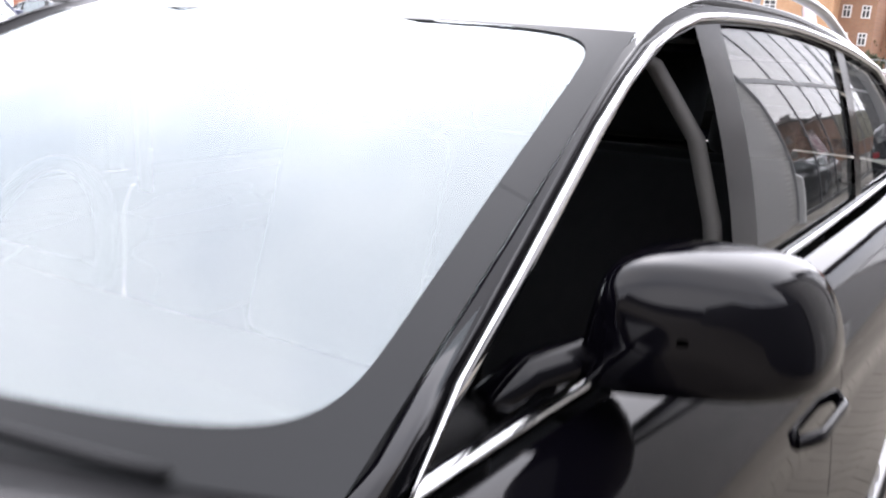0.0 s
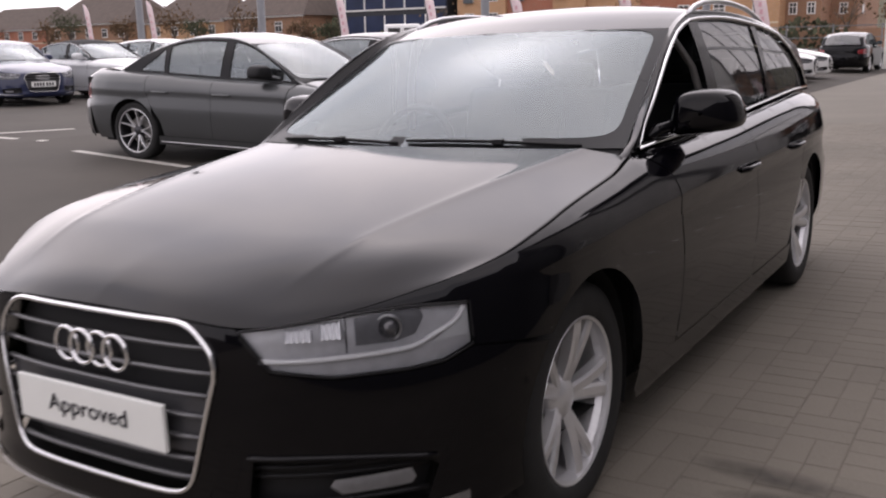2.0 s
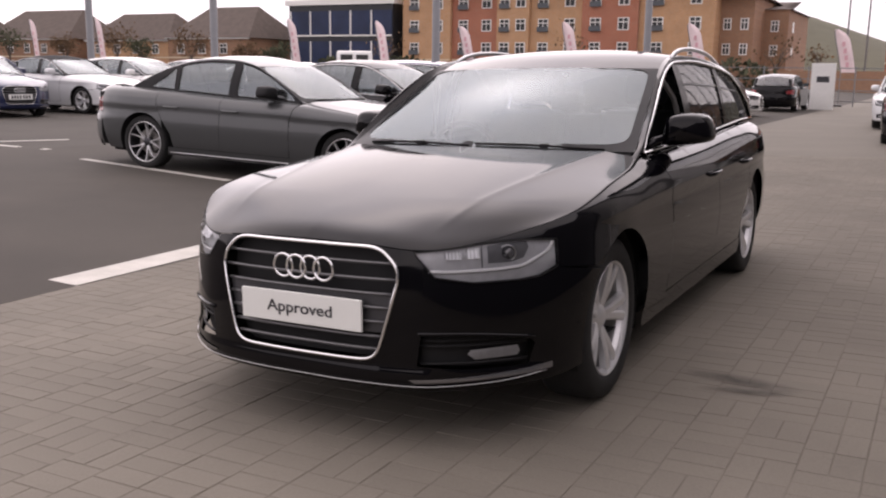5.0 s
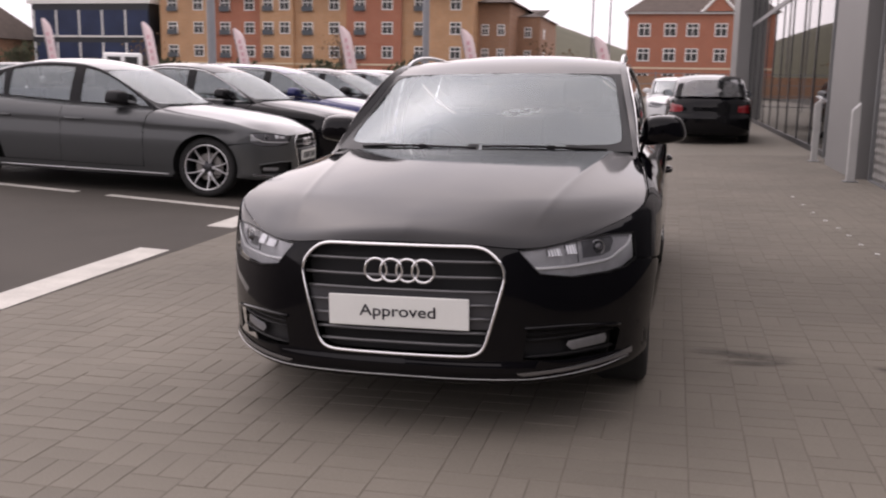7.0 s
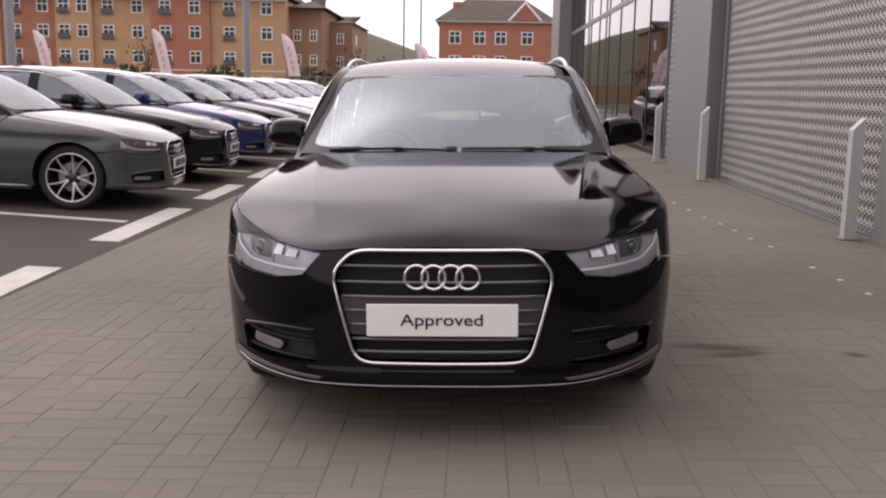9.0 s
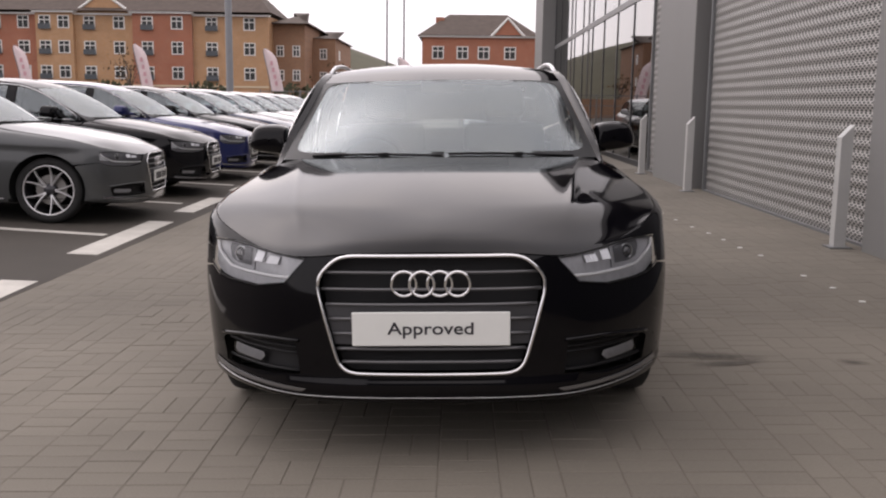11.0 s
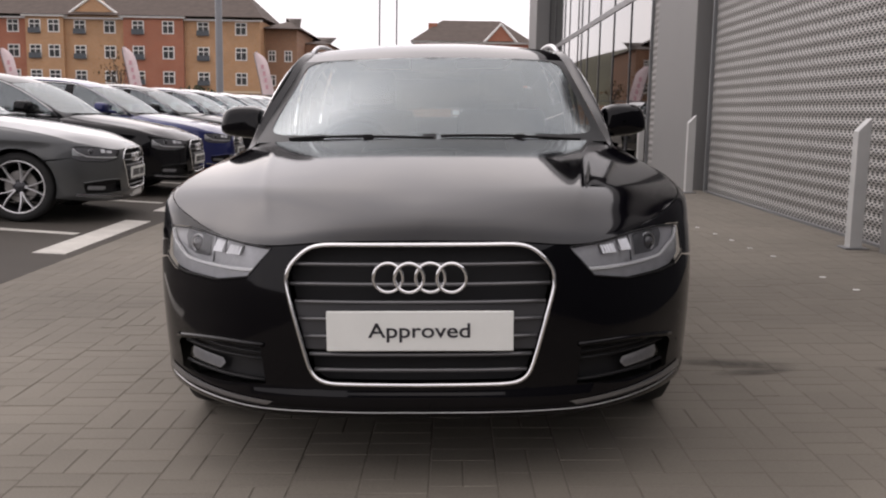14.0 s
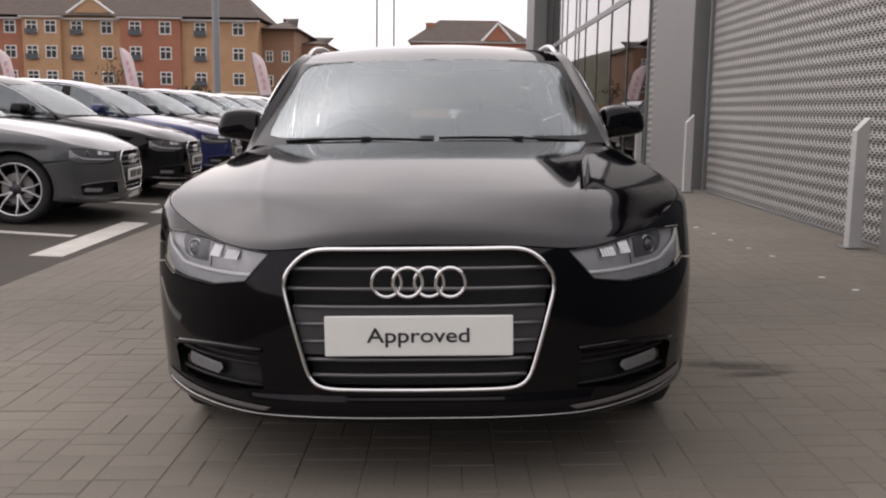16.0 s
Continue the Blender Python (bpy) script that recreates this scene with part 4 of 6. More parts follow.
def shell(s, z, off=0.0):
    """The place on the car's skin at length s round its plan (0: middle of the front) and height z."""
    s, z = np.asarray(s, float), np.asarray(z, float)
    g = np.where(s < 0, -1.0, 1.0)
    s = np.abs(s)
    g = np.where(s > S_END, -g, g)
    s = np.where(s > S_END, 2 * S_END - s, s)
    wf = 1 - smooth01(sx(0.66), sy(0.75), s)
    wr = smooth01(sy(4.0), sy(4.55), s)
    low = wf * np.interp(z, *PF_G) + wr * np.interp(z, *PR_G) + (1 - wf - wr) * np.interp(z, *PS_G)
    zt, it, ht = top_z(s), np.interp(s, IT_G[0], IT_G[1]), tab(HT, s)
    q = np.clip((z - zt + ht) / ht, 0, 1)
    ins = low + it * (1 - np.sqrt(1 - 0.97 * q * q)) - off
    x = np.interp(s, SH_S, SH_X) - np.interp(s, SH_S, SH_NX) * ins
    y = np.interp(s, SH_S, SH_Y) - np.interp(s, SH_S, SH_NY) * ins
    return np.stack([x * g, y, z + 0 * s], -1)


def shell_part(name, outline, material, parent, holes=(), step=0.04, off=0.0, label="", under=0.0):
    v, f = fill(outline, holes, step)
    e, h = 0.012, 0.003
    p = shell(v[:, 0], v[:, 1], off)
    n = np.cross(shell(v[:, 0] + e, v[:, 1], off) - shell(v[:, 0] - e, v[:, 1], off), shell(v[:, 0], v[:, 1] + h, off) - shell(v[:, 0], v[:, 1] - h, off))
    n /= np.linalg.norm(n, axis=1)[:, None] + 1e-12
    return part(name, p, f, material, parent, label, True, n)


def mirror(poly):
    return [(-a, b) for a, b in poly][::-1]


def arc(cy, cz, r, a0, a1, n=20):
    """Points of a wheel arch in (s, z), angles from the front over the top."""
    return [(sy(cy) - r * math.cos(radians(a0 + (a1 - a0) * i / n)), cz + r * math.sin(radians(a0 + (a1 - a0) * i / n))) for i in range(n + 1)]


def side_x(y, z):
    q = (np.asarray(z, float) - 0.92) / 0.42
    return 0.766 - 0.030 * q - 0.07 * np.sign(q) * q * q - 0.045 * np.clip((np.asarray(y, float) - 2.6) / 1.8, 0, 2) ** 2


def side_part(name, outline, material, parent, sign, holes=(), step=0.05, off=0.0, label=""):
    v, f = fill(outline, holes, step)
    e = 1e-3
    x = side_x(v[:, 0], v[:, 1]) + off
    gy = (side_x(v[:, 0] + e, v[:, 1]) - side_x(v[:, 0] - e, v[:, 1])) / (2 * e)
    gz = (side_x(v[:, 0], v[:, 1] + e) - side_x(v[:, 0], v[:, 1] - e)) / (2 * e)
    n = np.stack([np.ones_like(x), -gy, -gz], -1)
    n /= np.linalg.norm(n, axis=1)[:, None]
    p = np.stack([x, v[:, 0], v[:, 1]], -1)
    if sign < 0:
        p[:, 0] *= -1
        n[:, 0] *= -1
        f = [q[::-1] for q in f]
    return part(name, p, f, material, parent, label, True, n)


def patch(name, P, material, parent, label="", flip=False, wrap=None):
    """A smooth grid of places P[i][j] as one part."""
    nu, nv = P.shape[:2]
    a, b = P[1:, :-1] - P[:-1, :-1], P[:-1, 1:] - P[:-1, :-1]
    out = np.cross(a, b)
    flip = float((out * (P[:-1, :-1] - np.array([0, 2.4, 0.5]))).sum()) < 0
    return part(name, P.reshape(-1, 3), grid_faces(nu, nv, flip), material, parent, label, True)


STYLES = dict(
    estate=dict(ot=[(1.36, 0.868), (1.47, 0.93), (1.62, 1.03), (1.8, 1.145), (2.0, 1.255), (2.2, 1.33), (2.4, 1.363), (2.8, 1.372), (3.3, 1.352), (3.7, 1.315), (4.0, 1.275), (4.28, 1.225)],
                inner=[(0.756, 1.36, 0.912), (0.750, 1.46, 0.935), (0.730, 1.61, 1.014), (0.703, 1.80, 1.114), (0.673, 1.99, 1.214), (0.644, 2.18, 1.31), (0.624, 2.4, 1.370), (0.612, 2.8, 1.388), (0.598, 3.3, 1.372),
                       (0.56, 3.7, 1.345), (0.55, 4.0, 1.305), (0.54, 4.30, 1.25)],
                roof_y=(1.95, 4.38), roof_z=[(1.95, 1.318), (2.1, 1.361), (2.3, 1.400), (2.7, 1.432), (3.2, 1.432), (3.9, 1.39), (4.38, 1.325)], roof_i=(5, 11),
                rear=[(4.42, 0.99), (4.37, 1.10), (4.29, 1.222)], glass_base=(4.60, 4.50, 0.985), win_rear=[(4.30, 1.005), (4.22, 1.10), (4.02, 1.205)], win_split=(3.30, 3.37)),
    saloon=dict(ot=[(1.36, 0.868), (1.47, 0.93), (1.62, 1.03), (1.8, 1.145), (2.0, 1.25), (2.2, 1.322), (2.4, 1.35), (2.7, 1.354), (3.0, 1.328), (3.3, 1.262), (3.6, 1.15), (3.92, 0.99)],
                inner=[(0.756, 1.36, 0.912), (0.750, 1.46, 0.935), (0.730, 1.61, 1.014), (0.703, 1.80, 1.114), (0.673, 1.99, 1.214), (0.644, 2.18, 1.305), (0.614, 2.4, 1.362), (0.602, 2.72, 1.372), (0.565, 3.02, 1.355),
                       (0.55, 3.26, 1.305), (0.575, 3.56, 1.17), (0.61, 3.93, 0.992)],
                roof_y=(1.95, 3.2), roof_z=[(1.95, 1.312), (2.1, 1.355), (2.3, 1.392), (2.55, 1.418), (2.9, 1.405), (3.2, 1.35)], roof_i=(5, 9),
                rear=[(3.96, 0.985)], glass_base=(4.03, 3.93, 0.99), win_rear=[(3.62, 1.0), (3.55, 1.05), (3.40, 1.14)], win_split=(3.22, 3.28)),
)


def coons(F, R, C, E):
    """Surface between four edge curves."""
    nu, nv = len(F), len(C)
    u, v = np.linspace(0, 1, nu)[:, None, None], np.linspace(0, 1, nv)[None, :, None]
    return (1 - v) * F[:, None] + v * R[:, None] + (1 - u) * C[None] + u * E[None] - ((1 - u) * (1 - v) * F[0] + u * (1 - v) * F[-1] + (1 - u) * v * R[0] + u * v * R[-1])


def both(P):
    """Half grid from the middle outwards to a whole one."""
    return np.concatenate([P[:0:-1] * np.array([-1, 1, 1]), P])


def make_wheel(car, x, y, style, group_label, r=0.325, detail=1, z=None):
    """A wheel whose outer face looks to the sign of x."""
    g = 1 if x > 0 else -1
    w = new("wheel")
    w.parent = car
    w.matrix_basis = pose(x, y, r if z is None else z, 0, 0, 0 if g > 0 else 180)
    n = 56 if detail else 32
    rr = r * (0.70 if style == "five_v" else 0.755)
    tyre = [(rr * 0.99, -0.20), (rr + 0.02, -0.213), (r - 0.03, -0.215), (r - 0.008, -0.203), (r, -0.18), (r, -0.045), (r - 0.008, -0.018), (r - 0.028, -0.004), (rr + 0.03, -0.001), (rr + 0.008, -0.006), (rr * 0.99, -0.015)]
    part("tyre", *lathe(tyre, n), M["tyre"], w, "", True)
    rim = [(rr * 0.9, -0.2), (rr * 0.93, -0.05), (rr * 0.955, -0.03), (rr * 0.965, -0.012), (rr * 1.0, -0.008), (rr * 1.012, -0.014)]
    body = [lathe(rim, n)]
    spokes = body if style == "five_v" else []
    k, arms = (5, ((-6.5, -10.5), (6.5, 10.5))) if style == "five_v" else (10, ((0, 0),))
    if style == "ten_spoke":
        k, arms = 5, ((-5, -17), (5, 17))
    for i in range(k):
        for a0, a1 in arms:
            b0, b1 = radians(360 / k * i + a0), radians(360 / k * i + a1)
            h0, h1 = (0.019, 0.021) if style == "five_v" else (0.0085, 0.0065)
            v = []
            for t in np.linspace(0, 1, 5):
                ang = b0 + (b1 - b0) * t
                rad = 0.045 + (rr * 0.96 - 0.045) * t
                half = (h0 + (h1 - h0) * t) * r / 0.325
                dep = -0.03 - 0.02 * (1 - t) ** 2 + (0.012 * t)
                c, s = math.cos(ang), math.sin(ang)
                for o, dd in ((-half, dep - 0.035), (-half, dep - 0.006), (-half * 0.55, dep), (half * 0.55, dep), (half, dep - 0.006), (half, dep - 0.035)):
                    v.append((dd, rad * c - o * s, rad * s + o * c))
            f = []
            for t in range(4):
                for j in range(6):
                    f.append((t * 6 + j, t * 6 + (j + 1) % 6, t * 6 + 6 + (j + 1) % 6, t * 6 + 6 + j))
            spokes.append((v, f))
    if style == "five_v":
        part("rim", *join(*body), M["alloy"], w, "silver alloy rim")
    else:
        edge = lathe([(rr * 0.955, -0.012), (rr * 0.985, -0.006), (rr * 1.012, -0.010)], n)
        part("rim", *join(*body), M["dark_alloy"], w, "dark alloy rim barrel")
        part("spokes", *join(edge, *spokes), M["alloy"], w, "thin bright twin spokes")
    part("hub_cap", *lathe([(0.0, -0.038), (0.028, -0.039), (0.05, -0.05), (0.065, -0.06), (0.068, -0.09)], 24), M["alloy"] if style == "five_v" else M["dark_alloy"], w, "", True)
    if detail:
        part("brake_disc", *lathe([(0.06, -0.10), (0.15, -0.10), (0.15, -0.13), (0.06, -0.13)], 32), M["disc"], w)
        part("wheel_bolt", *join(*[moved(lathe([(0.001, -0.049), (0.009, -0.05), (0.009, -0.07)], 8), pose(0, 0.035 * math.cos(a), 0.035 * math.sin(a))) for a in [2 * math.pi * j / 5 + 0.6 for j in range(5)]]), M["steel"], w)
    return w


def seat(parent, x, y, kind="seat"):
    b = box(x - 0.26, x + 0.26, y - 0.05, y + 0.45, 0.36, 0.52, 0.05)
    part("seat_cushion", *b, M["seat"], parent, "", True)
    bk = moved(box(-0.25, 0.25, -0.06, 0.07, 0.0, 0.60, 0.05), pose(x, y + 0.46, 0.50, -16))
    part("seat_back", *bk, M["seat"], parent, "", True)
    hd = moved(box(-0.13, 0.13, -0.045, 0.05, 0.64, 0.83, 0.04), pose(x, y + 0.46, 0.50, -16))
    part("headrest", *hd, M["seat"], parent, "", True)


def four_rings(parent, scale=1.0, y=0.0, z=0.609):
    for i in range(4):
        cx = (-0.0885 + 0.059 * i) * scale
        ring = [(cx + 0.041 * scale * math.cos(a), y - 0.004 * (i % 2), z + 0.041 * scale * math.sin(a)) for a in np.linspace(0, 2 * math.pi, 33)[:-1]]
        part("badge_ring", *tube(ring, 0.0056 * scale, 8, True), M["chrome"], parent, "", True)


def make_car(label, color, style="saloon", wheel="five_v", detail=1, pose_m=None, chrome=True, open_window=False, plate="bars", group="", roll=0.0, soft_top=False, rails=False, r=0.325):
    car = thing("parked_car", label, "car", group, m=pose_m)
    body = car
    P, st = M[color], STYLES[style]
    step = {2: 0.03, 1: 0.055, 0: 0.09}[detail]
    gap = 0.0025
    hub_f, hub_r, hz, ar = 0.86, 3.668, 0.325, 0.362
    s_out = sy(0.372)
    s_in = sx(0.43)
    zt = lambda s: float(top_z(s))
    top = lambda a, b, n=10, d=0.0: [(a + (b - a) * i / n, zt(a + (b - a) * i / n) - d) for i in range(n + 1)]
    # front: bumper with grille and air intakes cut out
    lamp_low = [(s_in, 0.682), (sx(0.465), 0.645), (sx(0.505), 0.600), (sx(0.62), 0.580), (sx(0.74), 0.582), (sx(0.79), 0.590), (s_out, 0.618)]
    lamp_top = [(s_in, 0.684), (sx(0.52), 0.694), (sx(0.60), 0.704), (sx(0.67), 0.712), (sx(0.75), 0.717), (s_out, 0.712)]
    arch_f = arc(hub_f, hz, ar, -14, 44, 12)
    half = top(0, s_in, 6, 0.004) + [(a, b - gap) for a, b in lamp_low[1:]] + [(arch_f[-1][0] - 0.0, arch_f[-1][1])] + arch_f[::-1][1:] + [(sx(0.78), 0.215), (sx(0.5), 0.206)]
    bumper = [(-a, b) for a, b in half[1:]] [::-1] + half + [(0, 0.206)]
    gr = [(0.0, 0.700), (0.285, 0.700), (0.325, 0.688), (0.382, 0.630), (0.384, 0.598), (0.312, 0.345), (0.298, 0.322), (0.270, 0.309), (0.0, 0.307)]
    gr_h = [(sx(a) if a else 0.0, b) for a, b in gr]
    grille_loop = gr_h + [(-a, b) for a, b in gr_h[1:-1]][::-1]
    fogs = [(sx(0.445), 0.298), (sx(0.60), 0.286), (sx(0.755), 0.284), (sx(0.772), 0.36), (sx(0.762), 0.374), (sx(0.69), 0.390), (sx(0.585), 0.402), (sx(0.46), 0.404)]
    shell_part("front_bumper", bumper, P, body, (grille_loop, fogs, mirror(fogs)), step)
    # grille
    # near-black surface painted as the shade behind the grille
    shell_part("grille_back", grille_loop, M["shade_back"], body, (), 0.08, -0.05)
    shell_part("grille_panel", [(sx(0.36), 0.535), (-sx(0.36), 0.535), (-sx(0.325), 0.405), (sx(0.325), 0.405)], M["grille"], body, (), 0.06, -0.012)
    fr = dense(grille_loop, 0.02)
    sm = fr.copy()
    for _ in range(4):
        sm = 0.25 * np.roll(sm, 1, 0) + 0.5 * sm + 0.25 * np.roll(sm, -1, 0)
    part("grille_frame", *tube([tuple(q) for q in shell(sm[:, 0], sm[:, 1], 0.004)], 0.0062, 8, True), M["chrome"], body, "chrome grille surround", True)
    if detail:
        for z, hw in ((0.645, 0.365), (0.590, 0.370), (0.540, 0.355), (0.492, 0.345), (0.443, 0.33), (0.392, 0.315), (0.348, 0.30)):
            ss = np.linspace(-hw, hw, 15)
            q = shell(np.sign(ss) * np.array([sx(abs(a)) for a in ss]), np.full(15, z), -0.006)
            part("grille_slat", *tube([tuple(a) for a in q], 0.0075, 6, False, 0.8), M["slat"], body, "", True)
    if detail == 2:
        ss = np.linspace(-sx(0.80), sx(0.80), 61)
        lz = np.interp(np.abs(ss), [0, sx(0.46), sx(0.58), sx(0.69), sx(0.80)], [0.227, 0.227, 0.233, 0.240, 0.256])
        part("lip_edge", *tube([tuple(a) for a in shell(ss, lz, 0.003)], 0.0016, 6), M["satin"], body, "thin silver lip edge", True)
    four_rings(body, 1.0, 0.004, 0.609)
    # number plate
    pl = part("number_plate", *box(-0.26, 0.26, -0.028, -0.016, 0.407, 0.520, 0.003), M["plate"], body, "white number plate")
    pl.matrix_basis = pose(0, 0, 0)
    if plate == "bars":
        for i in range(7):
            a = -0.21 + 0.06 * i + (0.02 if i > 3 else 0)
            part("plate_bar", *box(a, a + 0.04, -0.031, -0.028, 0.43, 0.497), M["bars"], pl)
    else:
        cu = bpy.data.curves.new("lettering", "FONT")
        cu.body, cu.size, cu.align_x, cu.align_y, cu.extrude = plate, 0.058, "CENTER", "CENTER", 0.0006
        cu.offset = 0.0006
        tx = new("lettering", cu)
        tx.matrix_basis = pose(0, -0.0292, 0.464, 90) @ Matrix.Diagonal((1.22, 1, 1, 1))
        tx.data.materials.append(M["ink"])
        tx.parent = pl
    # lower intakes, fog lamps, blades
    for g in (1, -1):
        m_ = (lambda p: p) if g > 0 else mirror
        shell_part("air_intake", m_(fogs), M["plastic"], body, (), 0.06, -0.045)
        fog = [(sx(0.622), 0.312), (sx(0.735), 0.316), (sx(0.742), 0.330), (sx(0.735), 0.352), (sx(0.61), 0.346), (sx(0.602), 0.332)]
        fl = shell_part("fog_lamp", m_(fog), M["fog"], body, (), 0.03, -0.024, "clear fog lamp")
        if detail:
            shell_part("lens", m_(fog), M["lens"], fl, (), 0.03, -0.016)
            rim_ = np.array(curve3([(p, q, 0) for p, q in [(sx(0.45), 0.412), (sx(0.585), 0.410), (sx(0.69), 0.398), (sx(0.77), 0.382)]], 14))
            part("intake_rim", *tube([tuple(k) for k in shell(g * rim_[:, 0], rim_[:, 1], 0.002)], 0.007, 8), P, body, "", True)
            for z in (0.303, 0.365, 0.384):
                ss = np.linspace(sx(0.455), sx(0.76 if z < 0.38 else 0.70), 8) * g
                part("intake_bar", *tube([tuple(a) for a in shell(ss, np.full(8, z), -0.02)], 0.005, 6), M["plastic"], body, "", True)
            bl = [(sx(0.42), 0.252), (sx(0.50), 0.257), (sx(0.62), 0.264), (sx(0.74), 0.274), (sx(0.815), 0.284), (sx(0.815), 0.262), (sx(0.74), 0.256), (sx(0.62), 0.250), (sx(0.50), 0.244), (sx(0.44), 0.240)]
            shell_part("bumper_blade", m_(bl), M["blade"], body, (), 0.04, 0.004, "satin silver bumper blade")
        # headlamp: pale bowl, dark projector recess, chrome pieces, light strip, lens
        lamp = lamp_top + [(a, b + gap) for a, b in lamp_low[::-1][:-1]]
        hl = shell_part("headlamp", m_(lamp), M["bowl"] if detail == 2 else M["lamp_dark"], body, (), 0.03, -0.016, "clear headlamp with pale reflectors")
        shell_part("lens", m_(lamp), M["lens"], hl, (), step, 0.0)
        recess = [(sx(0.660), 0.643), (sx(0.72), 0.644), (sx(0.752), 0.656), (sx(0.766), 0.690), (sx(0.762), 0.710), (sx(0.70), 0.708), (sx(0.660), 0.702)]
        rc = shell_part("projector_recess", m_(recess), M["lamp_dark"], hl, (), 0.02, -0.012, "dark projector recess")
        guide_s = [(sx(0.482), 0.622), (sx(0.55), 0.6205), (sx(0.63), 0.622), (sx(0.71), 0.626), (sx(0.752), 0.633), (sx(0.776), 0.650), (sy(0.345), 0.682), (sy(0.360), 0.704)]
        gp = np.array(curve3([(p, q, 0) for p, q in guide_s], 24))
        part("light_strip", *tube([tuple(k) for k in shell(g * gp[:, 0], gp[:, 1], -0.008)], 0.0060, 8), M["guide"], hl, "white light strip", True)
        side_ = [(sx(0.775), 0.632), (s_out - 0.004, 0.640), (s_out - 0.004, 0.702), (sy(0.362), 0.703), (sy(0.345), 0.675)]
        shell_part("side_lens", m_(side_), M["pale_lens"], hl, (), 0.02, -0.012, "pale wrap-round corner of the lamp")
        if detail:
            for p0, p1, q0, q1, nr in ((0.535, 0.588, 0.662, 0.686, 5), (0.600, 0.640, 0.664, 0.698, 4)):
                ps, qs = np.meshgrid(np.linspace(p0, p1, 4 * nr + 1), np.linspace(q0, q1, 5), indexing="ij")
                dep = -0.020 + 0.010 * np.abs(np.sin(np.pi * nr * (ps - p0) / (p1 - p0))) - 0.012 * ((qs - q0) / (q1 - q0) - 0.5)
                sp_ = np.array([[sx(a_) for a_ in r_] for r_ in ps]) * g
                patch("reflector", shell(sp_, qs, dep + 0.006), M["satin"], hl, "fluted silver reflector")
            ctr = shell(np.array([g * sx(0.712)]), np.array([0.674]), -0.014)[0]
            ring_ = [tuple(ctr + np.array([g * 0.030 * math.cos(a_) * 0.8, 0.030 * math.cos(a_) * 0.5, 0.028 * math.sin(a_)])) for a_ in np.linspace(0, 2 * math.pi, 25)[:-1]]
            part("lamp_ring", *tube(ring_, 0.0028, 8, True), M["satin"], rc, "", True)
            pv_, pf_ = lathe([(0.0, -0.016), (0.012, -0.0135), (0.020, -0.007), (0.025, 0.002), (0.026, 0.012)], 24, "y")
            part("projector", *moved((pv_, pf_), Matrix.Translation(ctr) @ pose(0, 0, 0, 0, 0, 32 * g)), M["lens_ball"], rc, "dark glass projector", True)
        if detail == 2:
            for a0, z0, z1 in ((0.645, 0.63, 0.706),):
                zz = np.linspace(z0, z1, 6)
                part("divider", *tube([tuple(k) for k in shell(np.full(6, g * sx(a0)), zz, -0.013)], 0.002, 6), M["slat"], hl, "", True)
            lw = np.array(dense(m_(lamp), 0.02))
            part("lamp_seal", *tube([tuple(k) for k in shell(lw[:, 0], lw[:, 1], -0.002)], 0.003, 6, True), M["plastic"], hl, "", True)
        # wing, doors, sill, quarter
        hood_end = sy(1.42)
        wing = [(s_out + gap, 0.618)] + [(a, b + 2 * gap) for a, b in lamp_top[::-1][:4]] + top(sx(0.63), hood_end, 44, 0.0015) + [(sy(1.45), zt(sy(1.45)) - 0.003), (sy(1.51), 0.86), (sy(1.555), 0.70), (sy(1.56), 0.45), (sy(1.55), 0.22)] + [(a, b) for a, b in arc(hub_f, hz, ar, 44 + 3, 195, 26)[::-1]]
        shell_part("front_wing", m_(wing), P, body, (), step)
        d1 = [(sy(1.56) + 2 * gap, 0.30), (sy(2.515), 0.30)] + top(sy(2.515), sy(1.475), 14, 0.003) + [(sy(1.52), 0.86), (sy(1.56) + 2 * gap, 0.70)]
        fd = shell_part("front_door", m_(d1), P, body, (), step)
        d2 = [(sy(2.52), 0.30), (sy(3.20), 0.30), (sy(3.235), 0.45), (sy(3.36), 0.62), (sy(3.44), 0.78)] + top(sy(3.44), sy(2.52), 12, 0.003)
        rd = shell_part("rear_door", m_(d2), P, body, (), step)
        if detail:
            for door, y in ((fd, 2.36), (rd, 3.22)):
                q = shell(np.linspace(sy(y - 0.11), sy(y + 0.11), 7) * g, np.full(7, 0.775), 0.022)
                q[0], q[-1] = shell(np.array([g * sy(y - 0.12)]), np.array([0.775]), 0.0)[0], shell(np.array([g * sy(y + 0.12)]), np.array([0.775]), 0.0)[0]
                part("door_handle", *tube([tuple(a) for a in q], 0.009, 8, False, 1.3), P, door, "", True)
        sill = [(sy(1.24), 0.20), (sy(3.30), 0.20), (sy(3.28), 0.295), (sy(1.24), 0.295)]
        shell_part("sill", m_(sill), P, body, (), 0.06)
        if detail == 1:
            # bright metal tube added as the light caught along the sill's lower edge
            q = np.linspace(sy(1.28), sy(3.26), 12) * g
            part("sill_edge", *tube([tuple(a) for a in shell(q, np.full(12, 0.232), 0.002)], 0.006, 6), M["satin"], body, "", True)
        quarter = [(sy(3.445), 0.78), (sy(3.365), 0.62)] + arc(hub_r, hz, ar, 30, 196, 26) + [(sy(4.25), 0.22), (sy(4.36), 0.60)] + [(sy(4.36), 0.985)] + top(sy(4.36), sy(3.445), 12, 0.003)
        shell_part("rear_quarter", m_(quarter), P, body, (), step)
